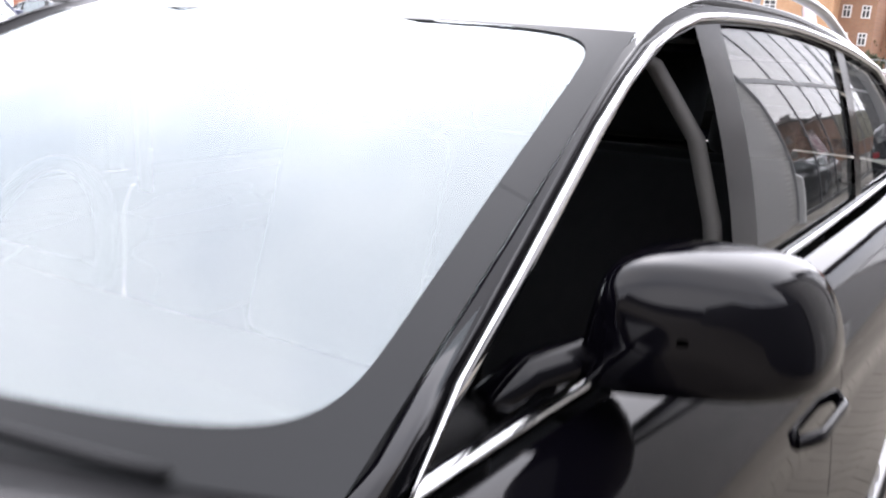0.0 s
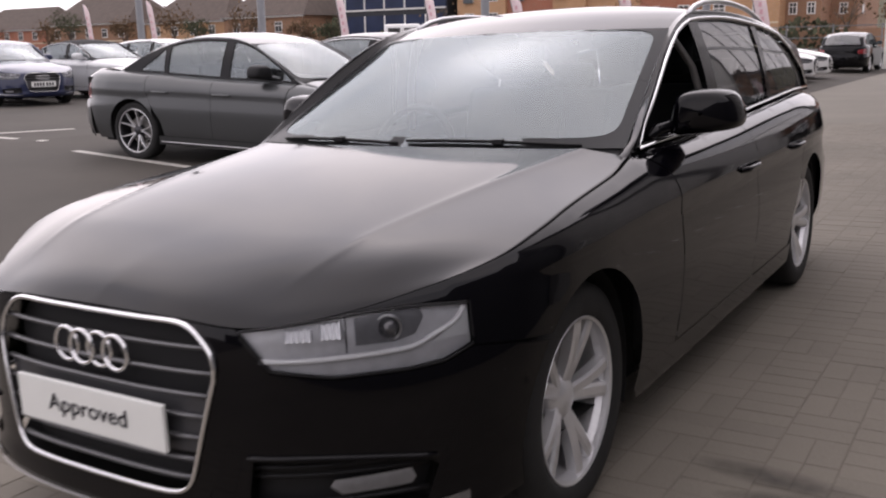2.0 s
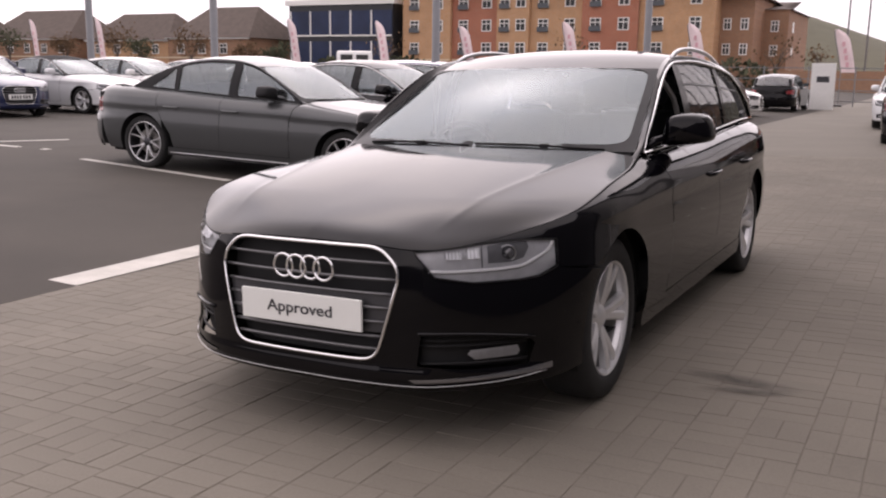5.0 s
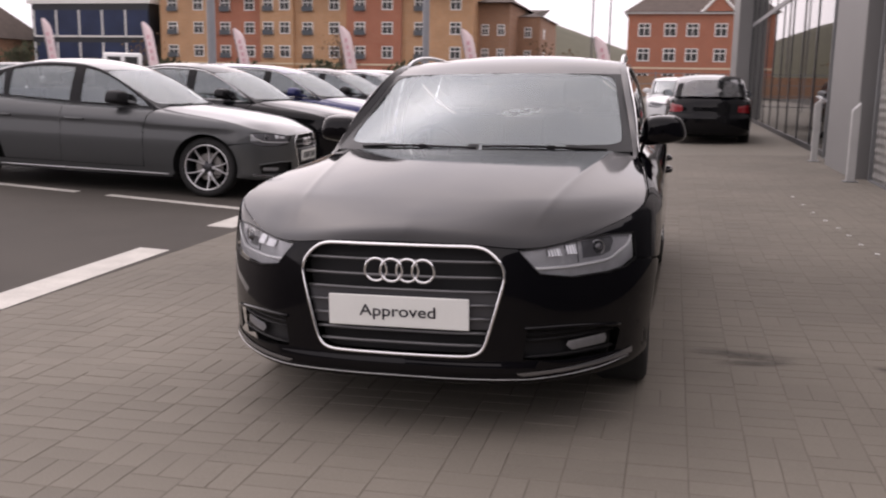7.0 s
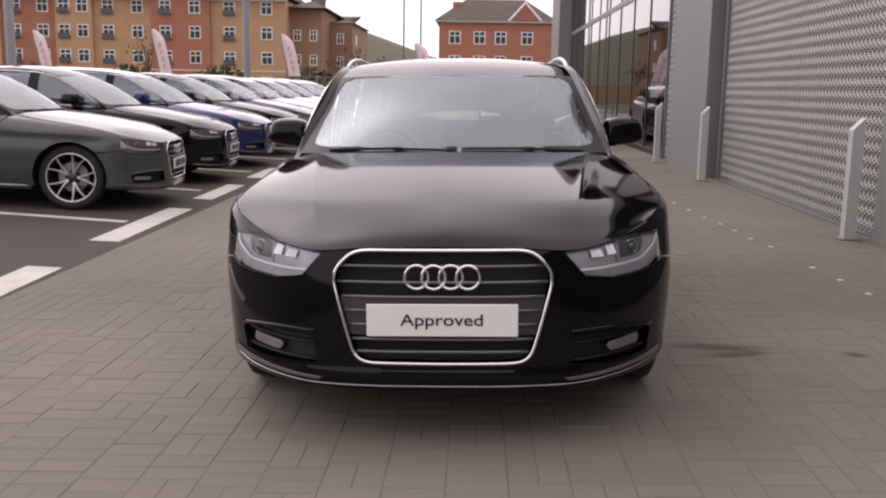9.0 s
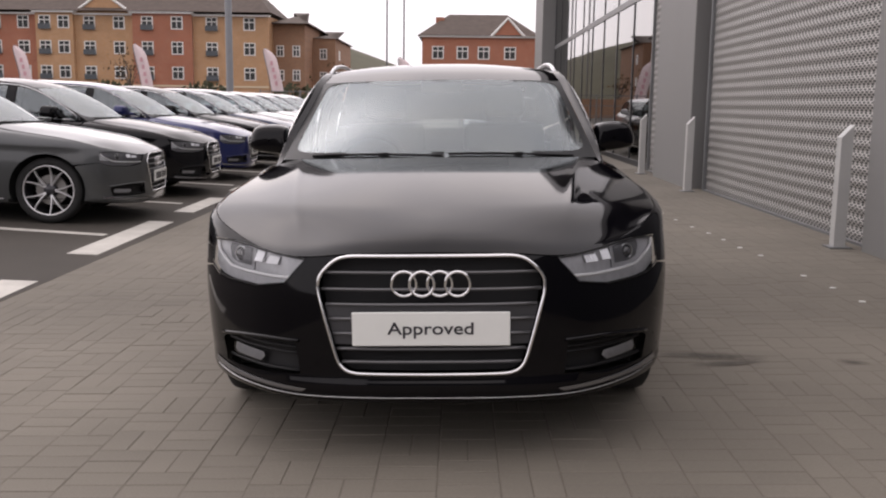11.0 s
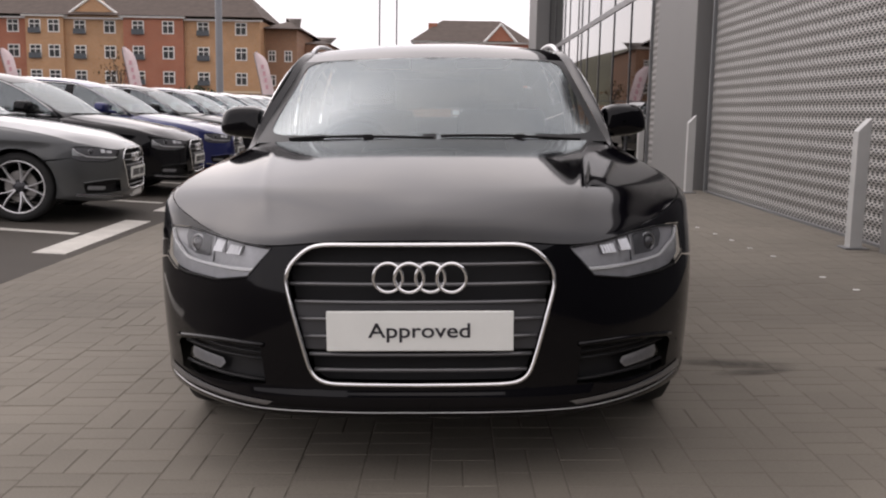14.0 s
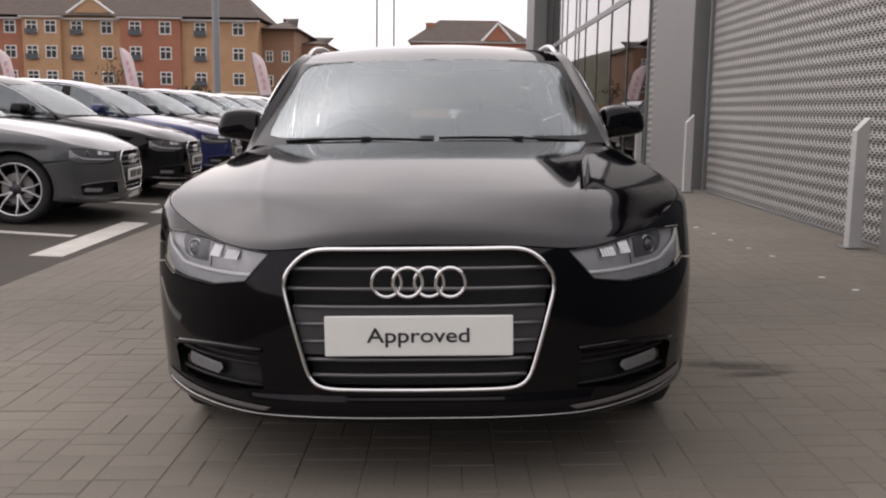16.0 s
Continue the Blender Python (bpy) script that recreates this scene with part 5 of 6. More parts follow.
        for cy in (hub_f, hub_r):
            a = np.linspace(-20, 200, 23)
            v = [(xx * g, cy - (ar + 0.004) * math.cos(radians(t)), hz + (ar + 0.004) * math.sin(radians(t))) for t in a for xx in (0.55, 0.845)]
            part("wheel_arch", v, grid_faces(23, 2), M["under"], body, "", True)
            part("arch_wall", *box(0.52 * g - 0.01, 0.52 * g + 0.01, cy - ar, cy + ar, 0.2, hz + ar), M["under"], body)
        # tail lamp
        tl = [(sy(4.37), 0.66), (sy(4.62), 0.68), (sy(4.62), 0.80), (sy(4.37), 0.845)]
        shell_part("tail_lamp", m_(tl), M["red_lens"], body, (), 0.05, 0.004, "red tail lamp")
    s_r = sy(4.365)
    rb = [(s_r, 0.22), (2 * S_END - s_r, 0.22), (2 * S_END - s_r, 0.655), (s_r, 0.655)]
    shell_part("rear_bumper", rb, P, body, (), 0.07)
    tg = [(s_r, 0.66), (2 * S_END - s_r, 0.66), (2 * S_END - s_r, 0.984), (s_r, 0.984)]
    shell_part("tailgate", tg, P, body, (), 0.07)
    # bonnet
    nu, nv = {2: (81, 81), 1: (17, 25), 0: (9, 13)}[detail]
    u, v = np.linspace(0, 1, nu), np.linspace(0, 1, nv)
    sF = u * s_out
    F = shell(sF, top_z(sF))
    Rr = np.stack([u * 0.735, 1.20 + 0.20 * u**2.2, 0.957 - 0.025 * u**2], -1)
    sE = s_out + (hood_end - s_out) * v
    E = shell(sE, top_z(sE))
    Rr = Rr + (E[-1] - Rr[-1]) * (u**5)[:, None]
    yC = F[0][1] + (1.20 - F[0][1]) * v
    C = np.stack([0 * v, yC, pchip([F[0][1], 0.06, 0.12, 0.3, 0.6, 0.9, 1.2], [zt(0), 0.742, 0.768, 0.816, 0.876, 0.922, 0.957], yC)], -1)
    H = coons(F, Rr, C, E)
    for _ in range(6 if detail == 2 else 1):
        H[0] = 0.5 * H[0] + 0.5 * (H[1] * np.array([0, 1, 1]))
        H[1:-1, 1:-1] = 0.4 * H[1:-1, 1:-1] + 0.15 * (H[2:, 1:-1] + H[:-2, 1:-1] + H[1:-1, 2:] + H[1:-1, :-2])
    # crowned middle panel, a crease, and flanks that fall to the wings
    hx, xe = H[:, :, 0], H[-1:, :, 0]
    xc = np.interp(H[:, :, 1], [0.0, 0.16, 0.35, 0.58, 0.88, 1.22, 1.4], [0.40, 0.452, 0.495, 0.532, 0.577, 0.628, 0.655])
    kc = np.clip(xc / np.maximum(xe, 0.05), 0.2, 0.92)
    uq = np.clip(hx / np.maximum(xe, 0.05), 0, 1)
    fall = np.where(uq < kc, 0.32 * (uq / kc) ** 2, 0.32 + 0.68 * np.clip((uq - kc) / (1 - kc), 0, 1) ** 1.12)
    zn = C[None, :, 2] + (E[None, :, 2] - C[None, :, 2]) * fall
    fade = smooth01(0.03, 0.30, v)[None, :]
    H[:, :, 2] = H[:, :, 2] * (1 - fade) + zn * fade
    H[:, :, 2] += smooth01(0.1, 0.42, H[:, :, 1]) * 0.0035 * np.exp(-np.abs(hx - xc) / 0.016)
    flange = H[-1:] + np.array([-0.004, 0, -0.014])
    H = np.concatenate([H, flange])
    patch("bonnet", both(H), P, body)
    # liner under the skin, floor, cowl
    fl_pts = shell(np.linspace(0, 2 * S_END, 60)[:-1], np.full(59, 0.24), -0.06)
    part("underbody", [tuple(q) for q in fl_pts] , [tuple(range(59))], M["under"], body)
    for pn, bx in (("floor_tunnel", (-0.62, 0.62, 0.55, 4.35, 0.165, 0.30)), ("crossmember", (-0.72, 0.72, 0.34, 0.47, 0.25, 0.56)), ("bulkhead", (-0.80, 0.80, 1.30, 1.40, 0.25, 0.80)), ("floor_pan", (-0.80, 0.80, 1.41, 3.22, 0.22, 0.30)), ("boot_wall", (-0.78, 0.78, 4.1, 4.42, 0.25, 0.9))):
        part(pn, *box(*bx), M["under"], body)
    nc = 15
    uc2 = np.linspace(-1, 1, nc)
    hood_r = np.stack([uc2 * 0.735, 1.20 + 0.20 * np.abs(uc2) ** 2.2, 0.948 - 0.025 * uc2**2], -1)
    ws_b = np.stack([uc2 * 0.737, 1.265 + 0.195 * np.abs(uc2) ** 2, 0.945 - 0.010 * uc2**2], -1)
    patch("cowl", np.stack([hood_r, 0.5 * hood_r + 0.5 * ws_b - np.array([0, 0, 0.012]), ws_b], 1), M["plastic"], body, "", True)
    # windscreen, with its dark printed border
    def screen(p, q, off=0.0):
        p, q = np.asarray(p, float)[..., None], np.asarray(q, float)[..., None]
        lo = np.concatenate([p * 0.750, 1.265 + 0.195 * p**2, 0.945 - 0.010 * p**2], -1)
        hi = np.concatenate([p * 0.644, 1.95 + 0.23 * p**2, 1.318 - 0.008 * p**2 - (0.006 if style == "saloon" else 0.0)], -1)
        return (1 - q) * lo + q * hi + np.array([0, -0.35, 0.6]) * 0.05 * (4 * q * (1 - q)) * (1 - np.abs(p) ** 3) + off * np.array([0, -0.45, 0.89])
    pu, qv = np.meshgrid(np.linspace(-1, 1, 25), np.linspace(0, 1, 13), indexing="ij")
    patch("windscreen", screen(pu, qv), M["glass"] if detail == 2 else M["sky_bright_glass"], body, "laminated windscreen", True)
    th = np.linspace(0, 2 * math.pi, 97)
    cu_, su_ = np.sign(np.cos(th)) * np.abs(np.cos(th)) ** 0.16, np.sign(np.sin(th)) * np.abs(np.sin(th)) ** 0.16
    big = np.maximum(np.abs(cu_), np.abs(su_))
    ti = np.linspace(0, 1, 5)[None, :]
    bu = (0.95 * cu_)[:, None] * (1 - ti) + (cu_ / big)[:, None] * ti
    bv = (0.527 + 0.463 * su_)[:, None] * (1 - ti) + (0.5 + 0.5 * su_ / big)[:, None] * ti
    patch("windscreen_border", screen(bu, bv, 0.0025), M["frit"], body, "", True)
    if detail < 2 and group:
        ps, qs = np.meshgrid(np.linspace(0.30, 0.62, 4), np.linspace(0.16, 0.40, 4), indexing="ij")
        patch("price_sheet", screen(ps, qs, -0.012), M["sheet"], body, "white paper sheet behind the windscreen")
    # greenhouse sides
    ot = st["ot"]
    yy = [q[0] for q in ot]
    otf = lambda y: pchip(yy, [q[1] for q in ot], y)
    belt = lambda y: top_z(np.array([sy(a) for a in np.atleast_1d(y)]))
    inner = curve3(st["inner"], 41)
    ty = np.interp(np.linspace(0, 1, 41), np.r_[0, np.cumsum(np.linalg.norm(np.diff(np.array(st["inner"]), axis=0), axis=1))] / np.sum(np.linalg.norm(np.diff(np.array(st["inner"]), axis=0), axis=1)), yy)
    outer = np.stack([side_x(ty, otf(ty)), ty, otf(ty)], -1)
    w0 = lambda y: float(otf(y)) - 0.028
    rear_w = st["win_rear"]
    sp0, sp1 = st["win_split"]
    front_win = [(1.56, float(belt(1.56)[0]) + 0.018), (2.36, float(belt(2.36)[0]) + 0.018)] + [(y, w0(y)) for y in (2.33, 2.2, 2.05, 1.9, 1.75, 1.62)]
    rear_win = [(2.49, float(belt(2.5)[0]) + 0.018), (sp0, float(belt(sp0)[0]) + 0.018)] + [(y, w0(y)) for y in np.linspace(sp0 - 0.02, 2.45, 6)]
    quart_win = [(sp1, float(belt(sp1)[0]) + 0.02)] + rear_w + [(y, w0(y)) for y in np.linspace(min(rear_w[-1][0] - 0.12, 3.75), sp1 + 0.0, 3)]
    frame_o = [(y, float(belt(y)[0]) - 0.012) for y in np.linspace(1.46, st["rear"][0][0], 20)] + st["rear"][1:] + [(y, float(otf(y))) for y in np.linspace(yy[-1], 1.47, 28)]
    for g in (1, -1):
        side_part("window_frame", frame_o, M["gloss_black"], body, g, (front_win, rear_win, quart_win), 0.06)
        if not (open_window and g > 0):
            side_part("side_window", front_win, M["glass"], body, g, (), 0.1, -0.008)
        side_part("side_window", rear_win, M["tinted"] if detail == 2 else M["glass"], body, g, (), 0.1, -0.008)
        side_part("side_window", quart_win, M["tinted"] if detail == 2 else M["glass"], body, g, (), 0.1, -0.008)
        mid = 0.5 * (inner + outer) + np.array([0.014, 0, 0.006])
        q1 = 0.75 * outer + 0.25 * inner + np.array([0.012, 0, 0.008])
        q3 = 0.25 * outer + 0.75 * inner + np.array([0.010, 0, 0.004])
        strip = np.stack([outer, q1, mid, q3, inner], 1) * np.array([g, 1, 1])
        patch("roof_pillar", strip, M["roof_cloth"] if soft_top else P, body, "", g < 0)
        rl = np.array([(side_x(a, b) + 0.0, a, b) for a, b in st["rear"]] + [(side_x(yy[-1], ot[-1][1]), yy[-1], ot[-1][1])])
        gb = st["glass_base"]
        gl_edge = np.linspace((0.60, gb[1], gb[2]), tuple(inner[-1] if style == "estate" else (0.56, 3.24, 1.312)), len(rl))
        if style == "estate":
            patch("rear_pillar", np.stack([rl, 0.5 * rl + 0.5 * gl_edge + np.array([0.02, 0.02, 0]), gl_edge], 1) * np.array([g, 1, 1]), P, body, "", g > 0)
        if chrome:
            lp = [(y, float(belt(y)[0]) + 0.008) for y in np.linspace(1.515, rear_w[0][0] + 0.02, 14)] + [(a + 0.02, b) for a, b in rear_w] + [(y, w0(y) + 0.012) for y in np.linspace(min(rear_w[-1][0] - 0.06, 3.8), 1.60, 22)]
            part("window_trim", *tube([(g * (float(side_x(a, b)) + 0.006), a, b) for a, b in lp], 0.0075, 6, True), M["chrome"], body, "chrome window trim", True)
        # mirror
        prof = np.array([(0.776, 1.02), (0.788, 1.075), (0.82, 1.094), (0.88, 1.099), (0.94, 1.096), (0.975, 1.080), (0.996, 1.04), (1.004, 0.995), (0.992, 0.968), (0.94, 0.955), (0.86, 0.946), (0.785, 0.940), (0.768, 0.965)])
        for _ in range(2):
            nx_ = np.roll(prof, -1, 0)
            prof = np.stack([0.75 * prof + 0.25 * nx_, 0.25 * prof + 0.75 * nx_], 1).reshape(-1, 2)
        mid_ = np.array([0.885, 1.018])
        lv, ls_ = [], ((-0.082, 0.05), (-0.081, 0.62), (-0.075, 0.78), (-0.062, 0.89), (-0.040, 0.965), (-0.005, 1.0), (0.034, 1.0), (0.046, 0.975), (0.044, 0.90))
        for dy_, k_ in ls_:
            q = mid_ + (prof - mid_) * k_
            lv += [(g * a, 1.872 + dy_ + 0.22 * (a - 0.885), b) for a, b in q]
        npf = len(prof)
        lf = [(i * npf + j, i * npf + (j + 1) % npf, (i + 1) * npf + (j + 1) % npf, (i + 1) * npf + j) for i in range(len(ls_) - 1) for j in range(npf)]
        if g > 0:
            lf = [q[::-1] for q in lf]
        mi = part("door_mirror", lv, lf, P if color not in ("grey_paint",) else M["plastic"], body, "", True)
        gq = mid_ + (prof - mid_) * 0.93
        part("mirror_glass", [(g * a, 1.872 + 0.040 + 0.22 * (a - 0.885), b) for a, b in gq], [tuple(range(npf))], M["chrome"], mi)
        part("mirror_arm", *tube([(0.735 * g, 1.69, 0.945), (0.75 * g, 1.74, 0.968), (0.78 * g, 1.81, 0.978), (0.83 * g, 1.86, 0.984)], 0.024, 8, False, 0.95), P, mi, "", True)
        if detail == 2:
            part("pillar_trim", *tube([(0.715 * g, 2.44, 0.90), (0.70 * g, 2.42, 1.03), (0.67 * g, 2.39, 1.16), (0.61 * g, 2.34, 1.27), (0.54 * g, 2.27, 1.315)], 0.02, 8, False, 0.6), M["trim"], body, "pale grey pillar trim", True)
        if rails:
            y0, y1 = 2.42, 4.05
            t = np.linspace(0, 1, 17)
            rx = np.interp(y0 + (y1 - y0) * t, inner[:, 1], inner[:, 0]) + 0.018
            rz = np.interp(y0 + (y1 - y0) * t, inner[:, 1], inner[:, 2]) - 0.004 + 0.045 * (1 - (2 * t - 1) ** 4)
            part("roof_rail", *tube([(g * a, y0 + (y1 - y0) * b, c) for a, b, c in zip(rx, t, rz)], 0.012, 8, False, 1.0), M["satin"], body, "satin silver roof rail", True)
    # roof and rear glass
    i0, i1 = st["roof_i"]
    e = curve3(st["inner"][i0:i1 + 1], 21)
    y0, y1 = st["roof_y"]
    v = np.linspace(0, 1, 21)
    cy = y0 + (y1 - y0) * v
    cz = tab(st["roof_z"], cy)
    if soft_top:
        cz = cz + 0.01
    u = np.linspace(0, 1, 13)[:, None]
    pw = (2.0 + 0.5 * smooth01(0, 0.3, v))[None]
    R = np.stack([u * e[None, :, 0], cy[None] + (e[None, :, 1] - cy[None]) * u**2, e[None, :, 2] + (cz[None] - e[None, :, 2]) * (1 - u**pw)], -1)
    patch("roof", both(R), M["roof_cloth"] if soft_top else P, body)
    gb = st["glass_base"]
    g_t = R[:, -1]
    g_b = np.stack([u[:, 0] * 0.60, gb[0] + (gb[1] - gb[0]) * u[:, 0] ** 2, np.full(13, gb[2])], -1)
    tv = np.linspace(0, 1, 7)[None, :, None]
    G = (1 - tv) * g_t[:, None] + tv * g_b[:, None] + np.array([0, 0.02, 0.015]) * (4 * tv * (1 - tv))
    patch("rear_window", both(G), M["tinted"], body, "", False)
    if style == "saloon":
        tt = np.linspace(0, 1, 9)[None, :, None]
        sb = np.linspace(S_END, sy(4.36), 13)
        D1 = shell(sb, np.full(13, 0.984))
        D0 = g_b.copy()
        D0[:, 0] = u[:, 0] * 0.74
        D0[:, 2] = 0.988
        D = (1 - tt) * D0[:, None] + tt * D1[:, None] + np.array([0, 0, 0.015]) * (4 * tt * (1 - tt))
        patch("boot_lid", both(D), P, body)
    elif rails:
        part("roof_spoiler", *box(-0.53, 0.53, 4.30, 4.46, 1.295, 1.32, 0.01), P, body)
    # cabin
    part("dashboard", *join(box(-0.68, 0.68, 1.45, 1.85, 0.62, 0.90, 0.06), box(-0.64, 0.64, 1.32, 1.6, 0.70, 0.93, 0.02)), M["plastic"], body, "", True)
    seat(body, 0.37, 2.25)
    seat(body, -0.37, 2.25)
    if detail:
        part("rear_bench", *join(box(-0.64, 0.64, 3.0, 3.45, 0.40, 0.55, 0.05), moved(box(-0.64, 0.64, -0.06, 0.08, 0, 0.55, 0.05), pose(0, 3.46, 0.5, -16))), M["seat"], body, "", True)
        for x in (-0.4, 0.4):
            part("headrest", *moved(box(-0.12, 0.12, -0.04, 0.05, 0.55, 0.70, 0.04), pose(x, 3.46, 0.5, -16)), M["seat"], body, "", True)
        ring = [(-0.37 + 0.185 * math.cos(a), 1.93 + 0.06 * math.sin(a), 0.86 + 0.175 * math.sin(a)) for a in np.linspace(0, 2 * math.pi, 29)[:-1]]
        part("steering_wheel", *join(tube(ring, 0.016, 8, True), tube([(-0.55, 1.93, 0.86), (-0.19, 1.93, 0.86)], 0.02, 8), tube([(-0.37, 1.80, 0.78), (-0.37, 1.93, 0.86)], 0.04, 8)), M["plastic"], body, "", True)
        part("rear_view_mirror", *moved(box(-0.11, 0.11, -0.015, 0.015, -0.03, 0.03, 0.012), pose(0, 1.98, 1.285, 12)), M["plastic"], body, "", True)
        part("headlining", *join(box(-0.40, 0.40, 2.32, min(3.1, st["roof_y"][1] - 0.15), 1.32, 1.33)), M["trim"], body)
        for a, b, va, vb in ((0.84, 0.06, 0.004, 0.030), (0.02, -0.80, 0.014, 0.024)):
            pu_ = np.linspace(a, b, 15)
            pv_ = np.linspace(va, vb, 15) + 0.012 * np.sin(np.linspace(0, math.pi, 15))
            wi = part("wiper", *tube([tuple(q) for q in screen(pu_, pv_, 0.011)], 0.0048, 6), M["plastic"], body, "black wiper", True)
            part("wiper_blade", *tube([tuple(q) for q in screen(pu_, pv_, 0.007)], 0.004, 6), M["tyre"], wi, "", True)
            pa_ = np.linspace(a + (b - a) * 0.42, a + (b - a) * 0.95, 8)
            part("wiper_arm", *tube([tuple(q) for q in screen(pa_, np.interp(pa_, pu_[::-1], pv_[::-1]) - 0.006, 0.015)], 0.0068, 6, False, 0.7), M["plastic"], wi, "", True)
            kn_ = screen(np.array([a + (b - a) * 0.44]), np.array([0.5 * (va + vb) + 0.008]), 0.012)[0]
            part("wiper_joint", *moved(box(-0.020, 0.020, -0.011, 0.011, -0.009, 0.009, 0.003), Matrix.Translation(kn_)), M["plastic"], wi)
    # lean of the body on its wheels
    if roll:
        for o in list(car.children):
            o.matrix_basis = pose(0, 0, 0, 0, -roll, 0) @ o.matrix_basis
    for x in (0.862, -0.862):
        for y in (hub_f, hub_r):
            make_wheel(car, x, y, wheel, label, r, detail)
    return car


# ---- the cars in their places ----
make_car("black estate car with chrome grille, alloy wheels and open window", "black_paint", "estate", "five_v", 2, pose(0, 0, 0, 0, -1.3, 0), True, True, "Approved", rails=True)
TILT = 1.95
row = "cars parked along the lane"
make_car("dark grey metallic saloon car with ten-spoke wheels", "grey_paint", "saloon", "ten_spoke", 1, pose(-3.18, 6.94, gz(-3.18), TILT, 0, 95), False, group=row)
for k, (cname, cmat, sty) in enumerate((("black", "dark_paint", "saloon"), ("dark blue", "blue_paint", "estate"), ("charcoal grey", "dark_paint", "saloon"), ("navy blue", "navy_paint", "saloon"), ("silver", "silver_paint", "estate"),
                                  ("white", "white_paint", "saloon"), ("silver", "silver_paint", "saloon"), ("white", "white_paint", "estate"), ("white", "white_paint", "saloon"))):
    make_car(f"{cname} car parked nose to the lane", cmat, sty, "ten_spoke" if k % 2 else "five_v", 1 if k < 3 else 0, pose(-3.25 - 0.05 * k, 9.55 + 2.6 * k, gz(-3.25), TILT, 0, 93), True, group=row)
second = "cars in the second row"
make_car("dark blue coupe with a wide chrome grille", "navy_paint", "saloon", "ten_spoke", 1, pose(-16.2, 11.3, gz(-16), 0, 0, 76), True, group=second)
make_car("silver convertible with a black fabric roof", "silver_paint", "saloon", "five_v", 1, pose(-16.0, 14.4, gz(-16), 0, 0, 92), True, group=second, soft_top=True)
for k, cmat in enumerate(("white_paint", "silver_paint", "dark_paint", "white_paint")):
    make_car(("white" if k % 3 == 0 else "silver" if k == 1 else "black") + " car in the second row", cmat, "saloon" if k % 2 else "estate", "five_v", 0, pose(-16.2, 17.2 + 2.7 * k, gz(-16), 0, 0, 92), True, group=second)
make_car("black hatchback seen from its tail, parked by the glazing", "dark_paint", "estate", "five_v", 1, pose(1.66, 21.6, gz(1.7) - 0.03, 0, 0, 180) @ Matrix.Diagonal((1.0, 1.0, 1.02, 1)), True)
make_car("pale silver car parked beyond the black hatchback", "silver_paint", "saloon", "five_v", 0, pose(1.1, 23.2, gz(1.1), 0, 0, 2), True)
make_car("dark green estate car far along the lane", "dark_paint", "estate", "five_v", 0, pose(-4.1, 39.5, gz(-4.1), 0, 0, 180), True)
van = thing("white_van", "white van with a plain box body, seen from its tail", "van", m=pose(-26.5, 40, gz(-26), 0, 0, 32))
part("van_body", *box(-0.95, 0.95, 0, 4.6, 0.4, 2.2, 0.12), M["white_paint"], van, "", True)
for q in (-0.42, 0.42):
    part("van_window", *box(q - 0.32, q + 0.32, -0.012, 0.002, 1.45, 2.0), M["far_pane"], van)
part("rear_bumper", *box(-0.92, 0.92, -0.08, 0.02, 0.38, 0.58, 0.03), M["plastic"], van)
for q in (-0.85, 0.85):
    part("tail_lamp", *box(q - 0.07, q + 0.07, -0.02, 0.01, 0.75, 1.2), M["red_lens"], van)
    for yy_ in (0.9, 3.7):
        part("tyre", *moved(lathe([(0.001, -0.1), (0.33, -0.1), (0.34, 0.1), (0.001, 0.1)], 20), pose(q, yy_, 0.34)), M["tyre"], van)


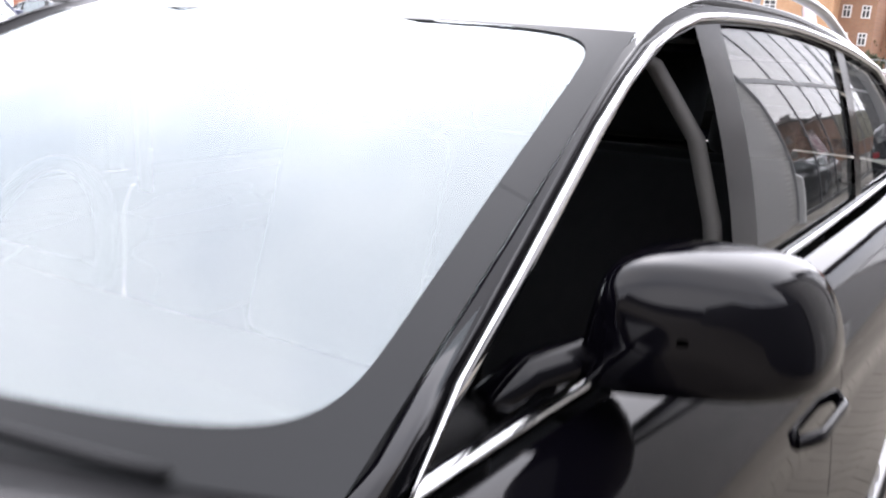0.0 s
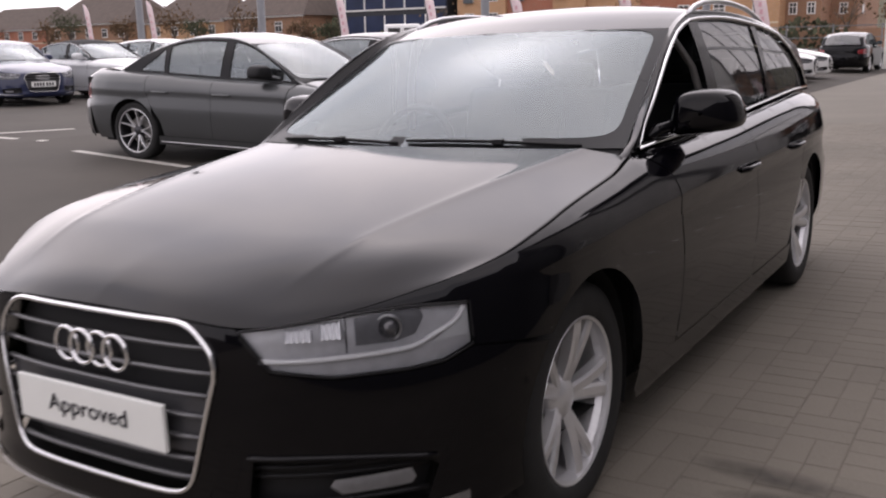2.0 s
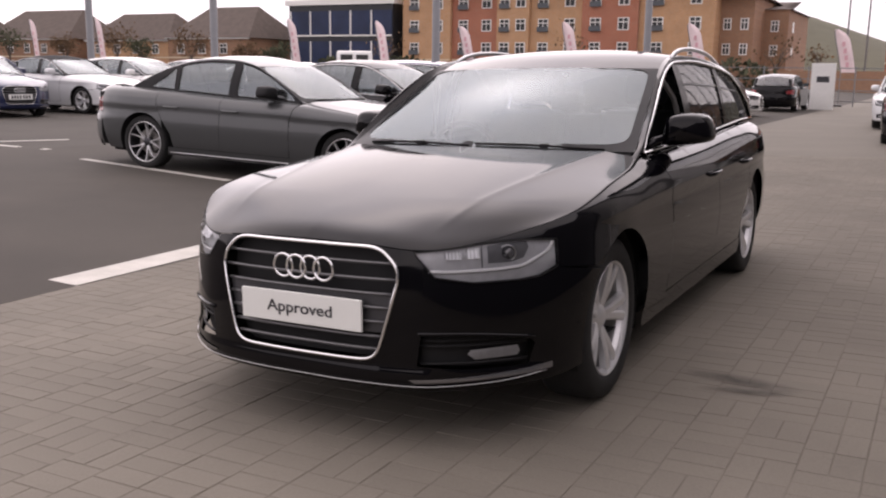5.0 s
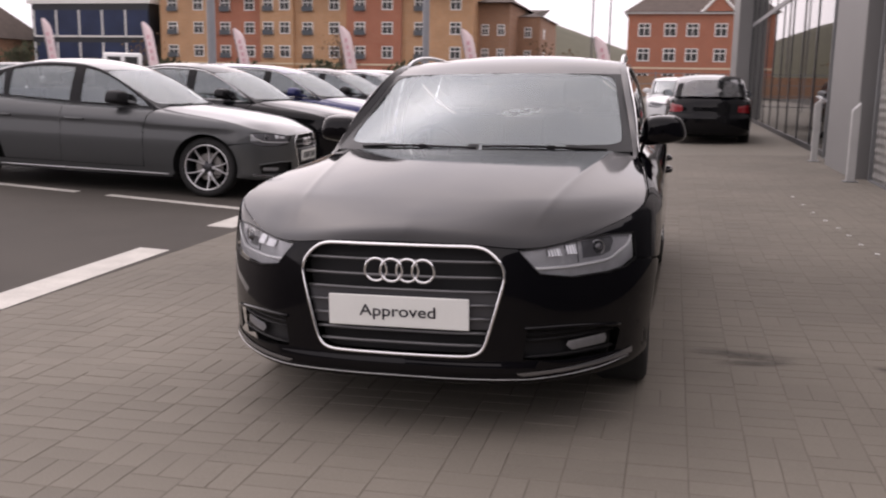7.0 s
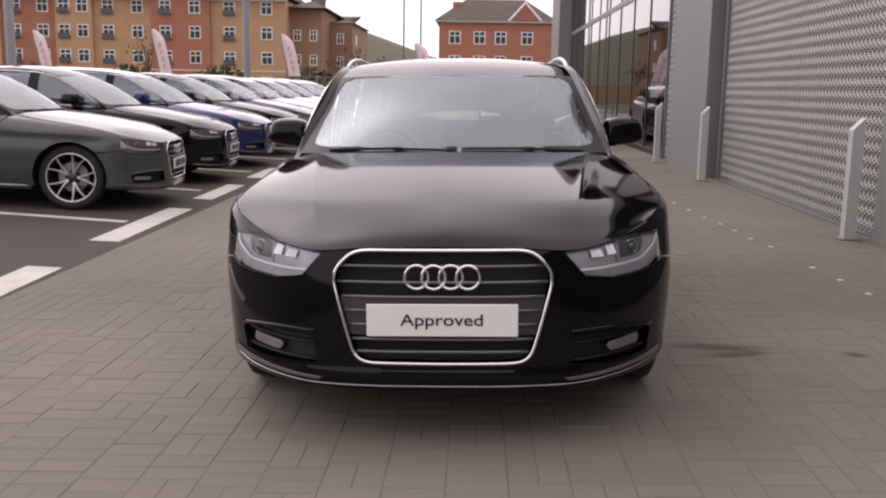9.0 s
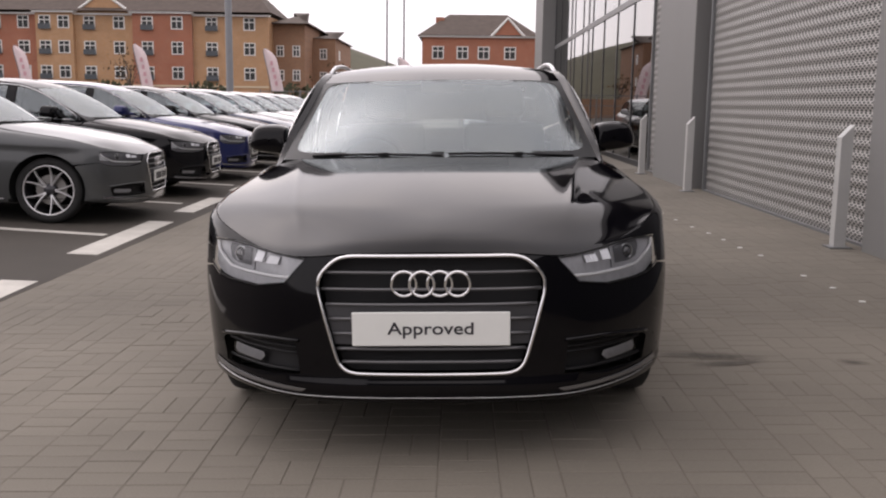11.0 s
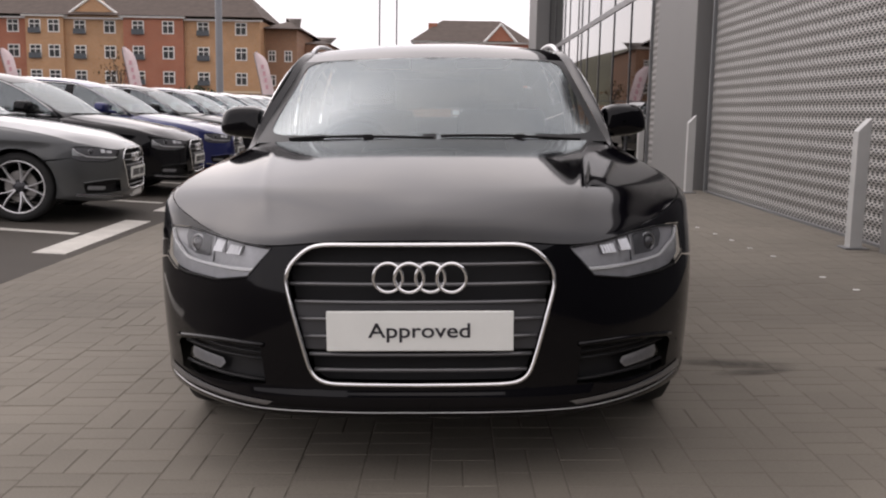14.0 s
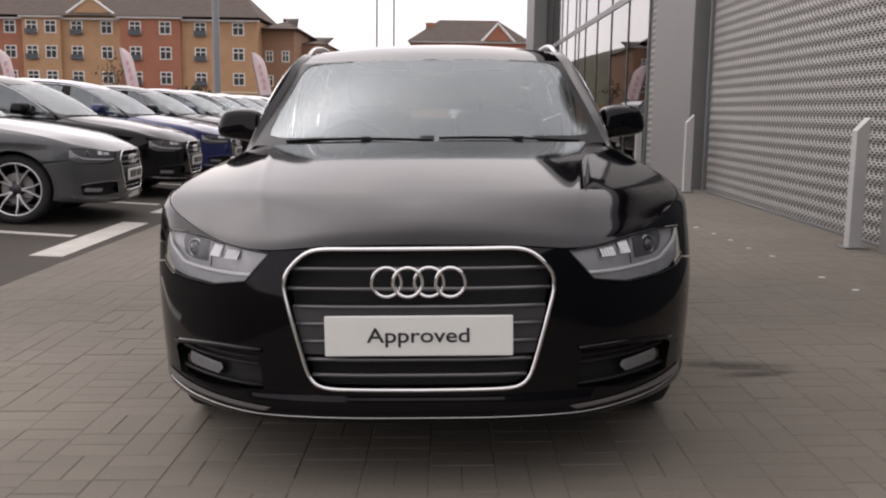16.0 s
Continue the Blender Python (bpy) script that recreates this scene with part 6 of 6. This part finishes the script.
# ---- paving blocks ----
def block_mesh(lx, ly, h=0.02, ch=0.0022):
    a, b = lx / 2 - 0.0016, ly / 2 - 0.0016
    v = [(-a, -b, -h), (a, -b, -h), (a, b, -h), (-a, b, -h), (-a, -b, -ch), (a, -b, -ch), (a, b, -ch), (-a, b, -ch), (-a + ch, -b + ch, 0), (a - ch, -b + ch, 0), (a - ch, b - ch, 0), (-a + ch, b - ch, 0)]
    f = [(8, 9, 10, 11)] + [(i, (i + 1) % 4, (i + 1) % 4 + 4, i + 4) for i in range(4)] + [(i + 4, (i + 1) % 4 + 4, (i + 1) % 4 + 8, i + 8) for i in range(4)]
    return v, f


BL = {0: block_mesh(0.2, 0.1), 1: block_mesh(0.1, 0.2)}
BM = {}
for k_, (bv_, bf_) in BL.items():
    me_ = bpy.data.meshes.new("block")
    me_.from_pydata(bv_, [], bf_)
    me_.materials.append(M["block"])
    me_.update()
    BM[k_] = me_
rng = random.Random(11)
sv, sf, made = [], [], 0
slope_ry = -math.degrees(math.atan(0.0227))
ncol = int((WALL + 0.1 - EDGE) / 0.2)
for i in range(ncol):
    cx = EDGE + 0.1 + 0.2 * i
    shift = rng.choice((0.0, 0.1, 0.1, 0.05))
    for j in range(105):
        cy = -6.9 + shift + 0.2 * j
        turn = rng.random() < 0.38
        for q in (-0.05, 0.05):
            px, py = (cx + q, cy) if turn else (cx, cy + q)
            m_ = pose(px, py, gz(px) + rng.uniform(-0.0012, 0.0012), rng.uniform(-0.25, 0.25), slope_ry + rng.uniform(-0.25, 0.25), rng.uniform(-0.5, 0.5))
            if made < 300 and -2.35 < px < -0.55 and -1.55 < py < 0.2:
                ob = new("block", BM[1 if turn else 0])
                ob.parent = lane_bed
                ob.matrix_basis = m_
                made += 1
            else:
                v_, f_ = BL[1 if turn else 0]
                k = len(sv)
                sv += [tuple(m_ @ Vector(p)) for p in v_]
                sf += [tuple(p + k for p in r_) for r_ in f_]
tagged(part("blocks", sv, sf, M["block"], lane_bed), "brown-grey paving blocks of the lane", kind="stuff")
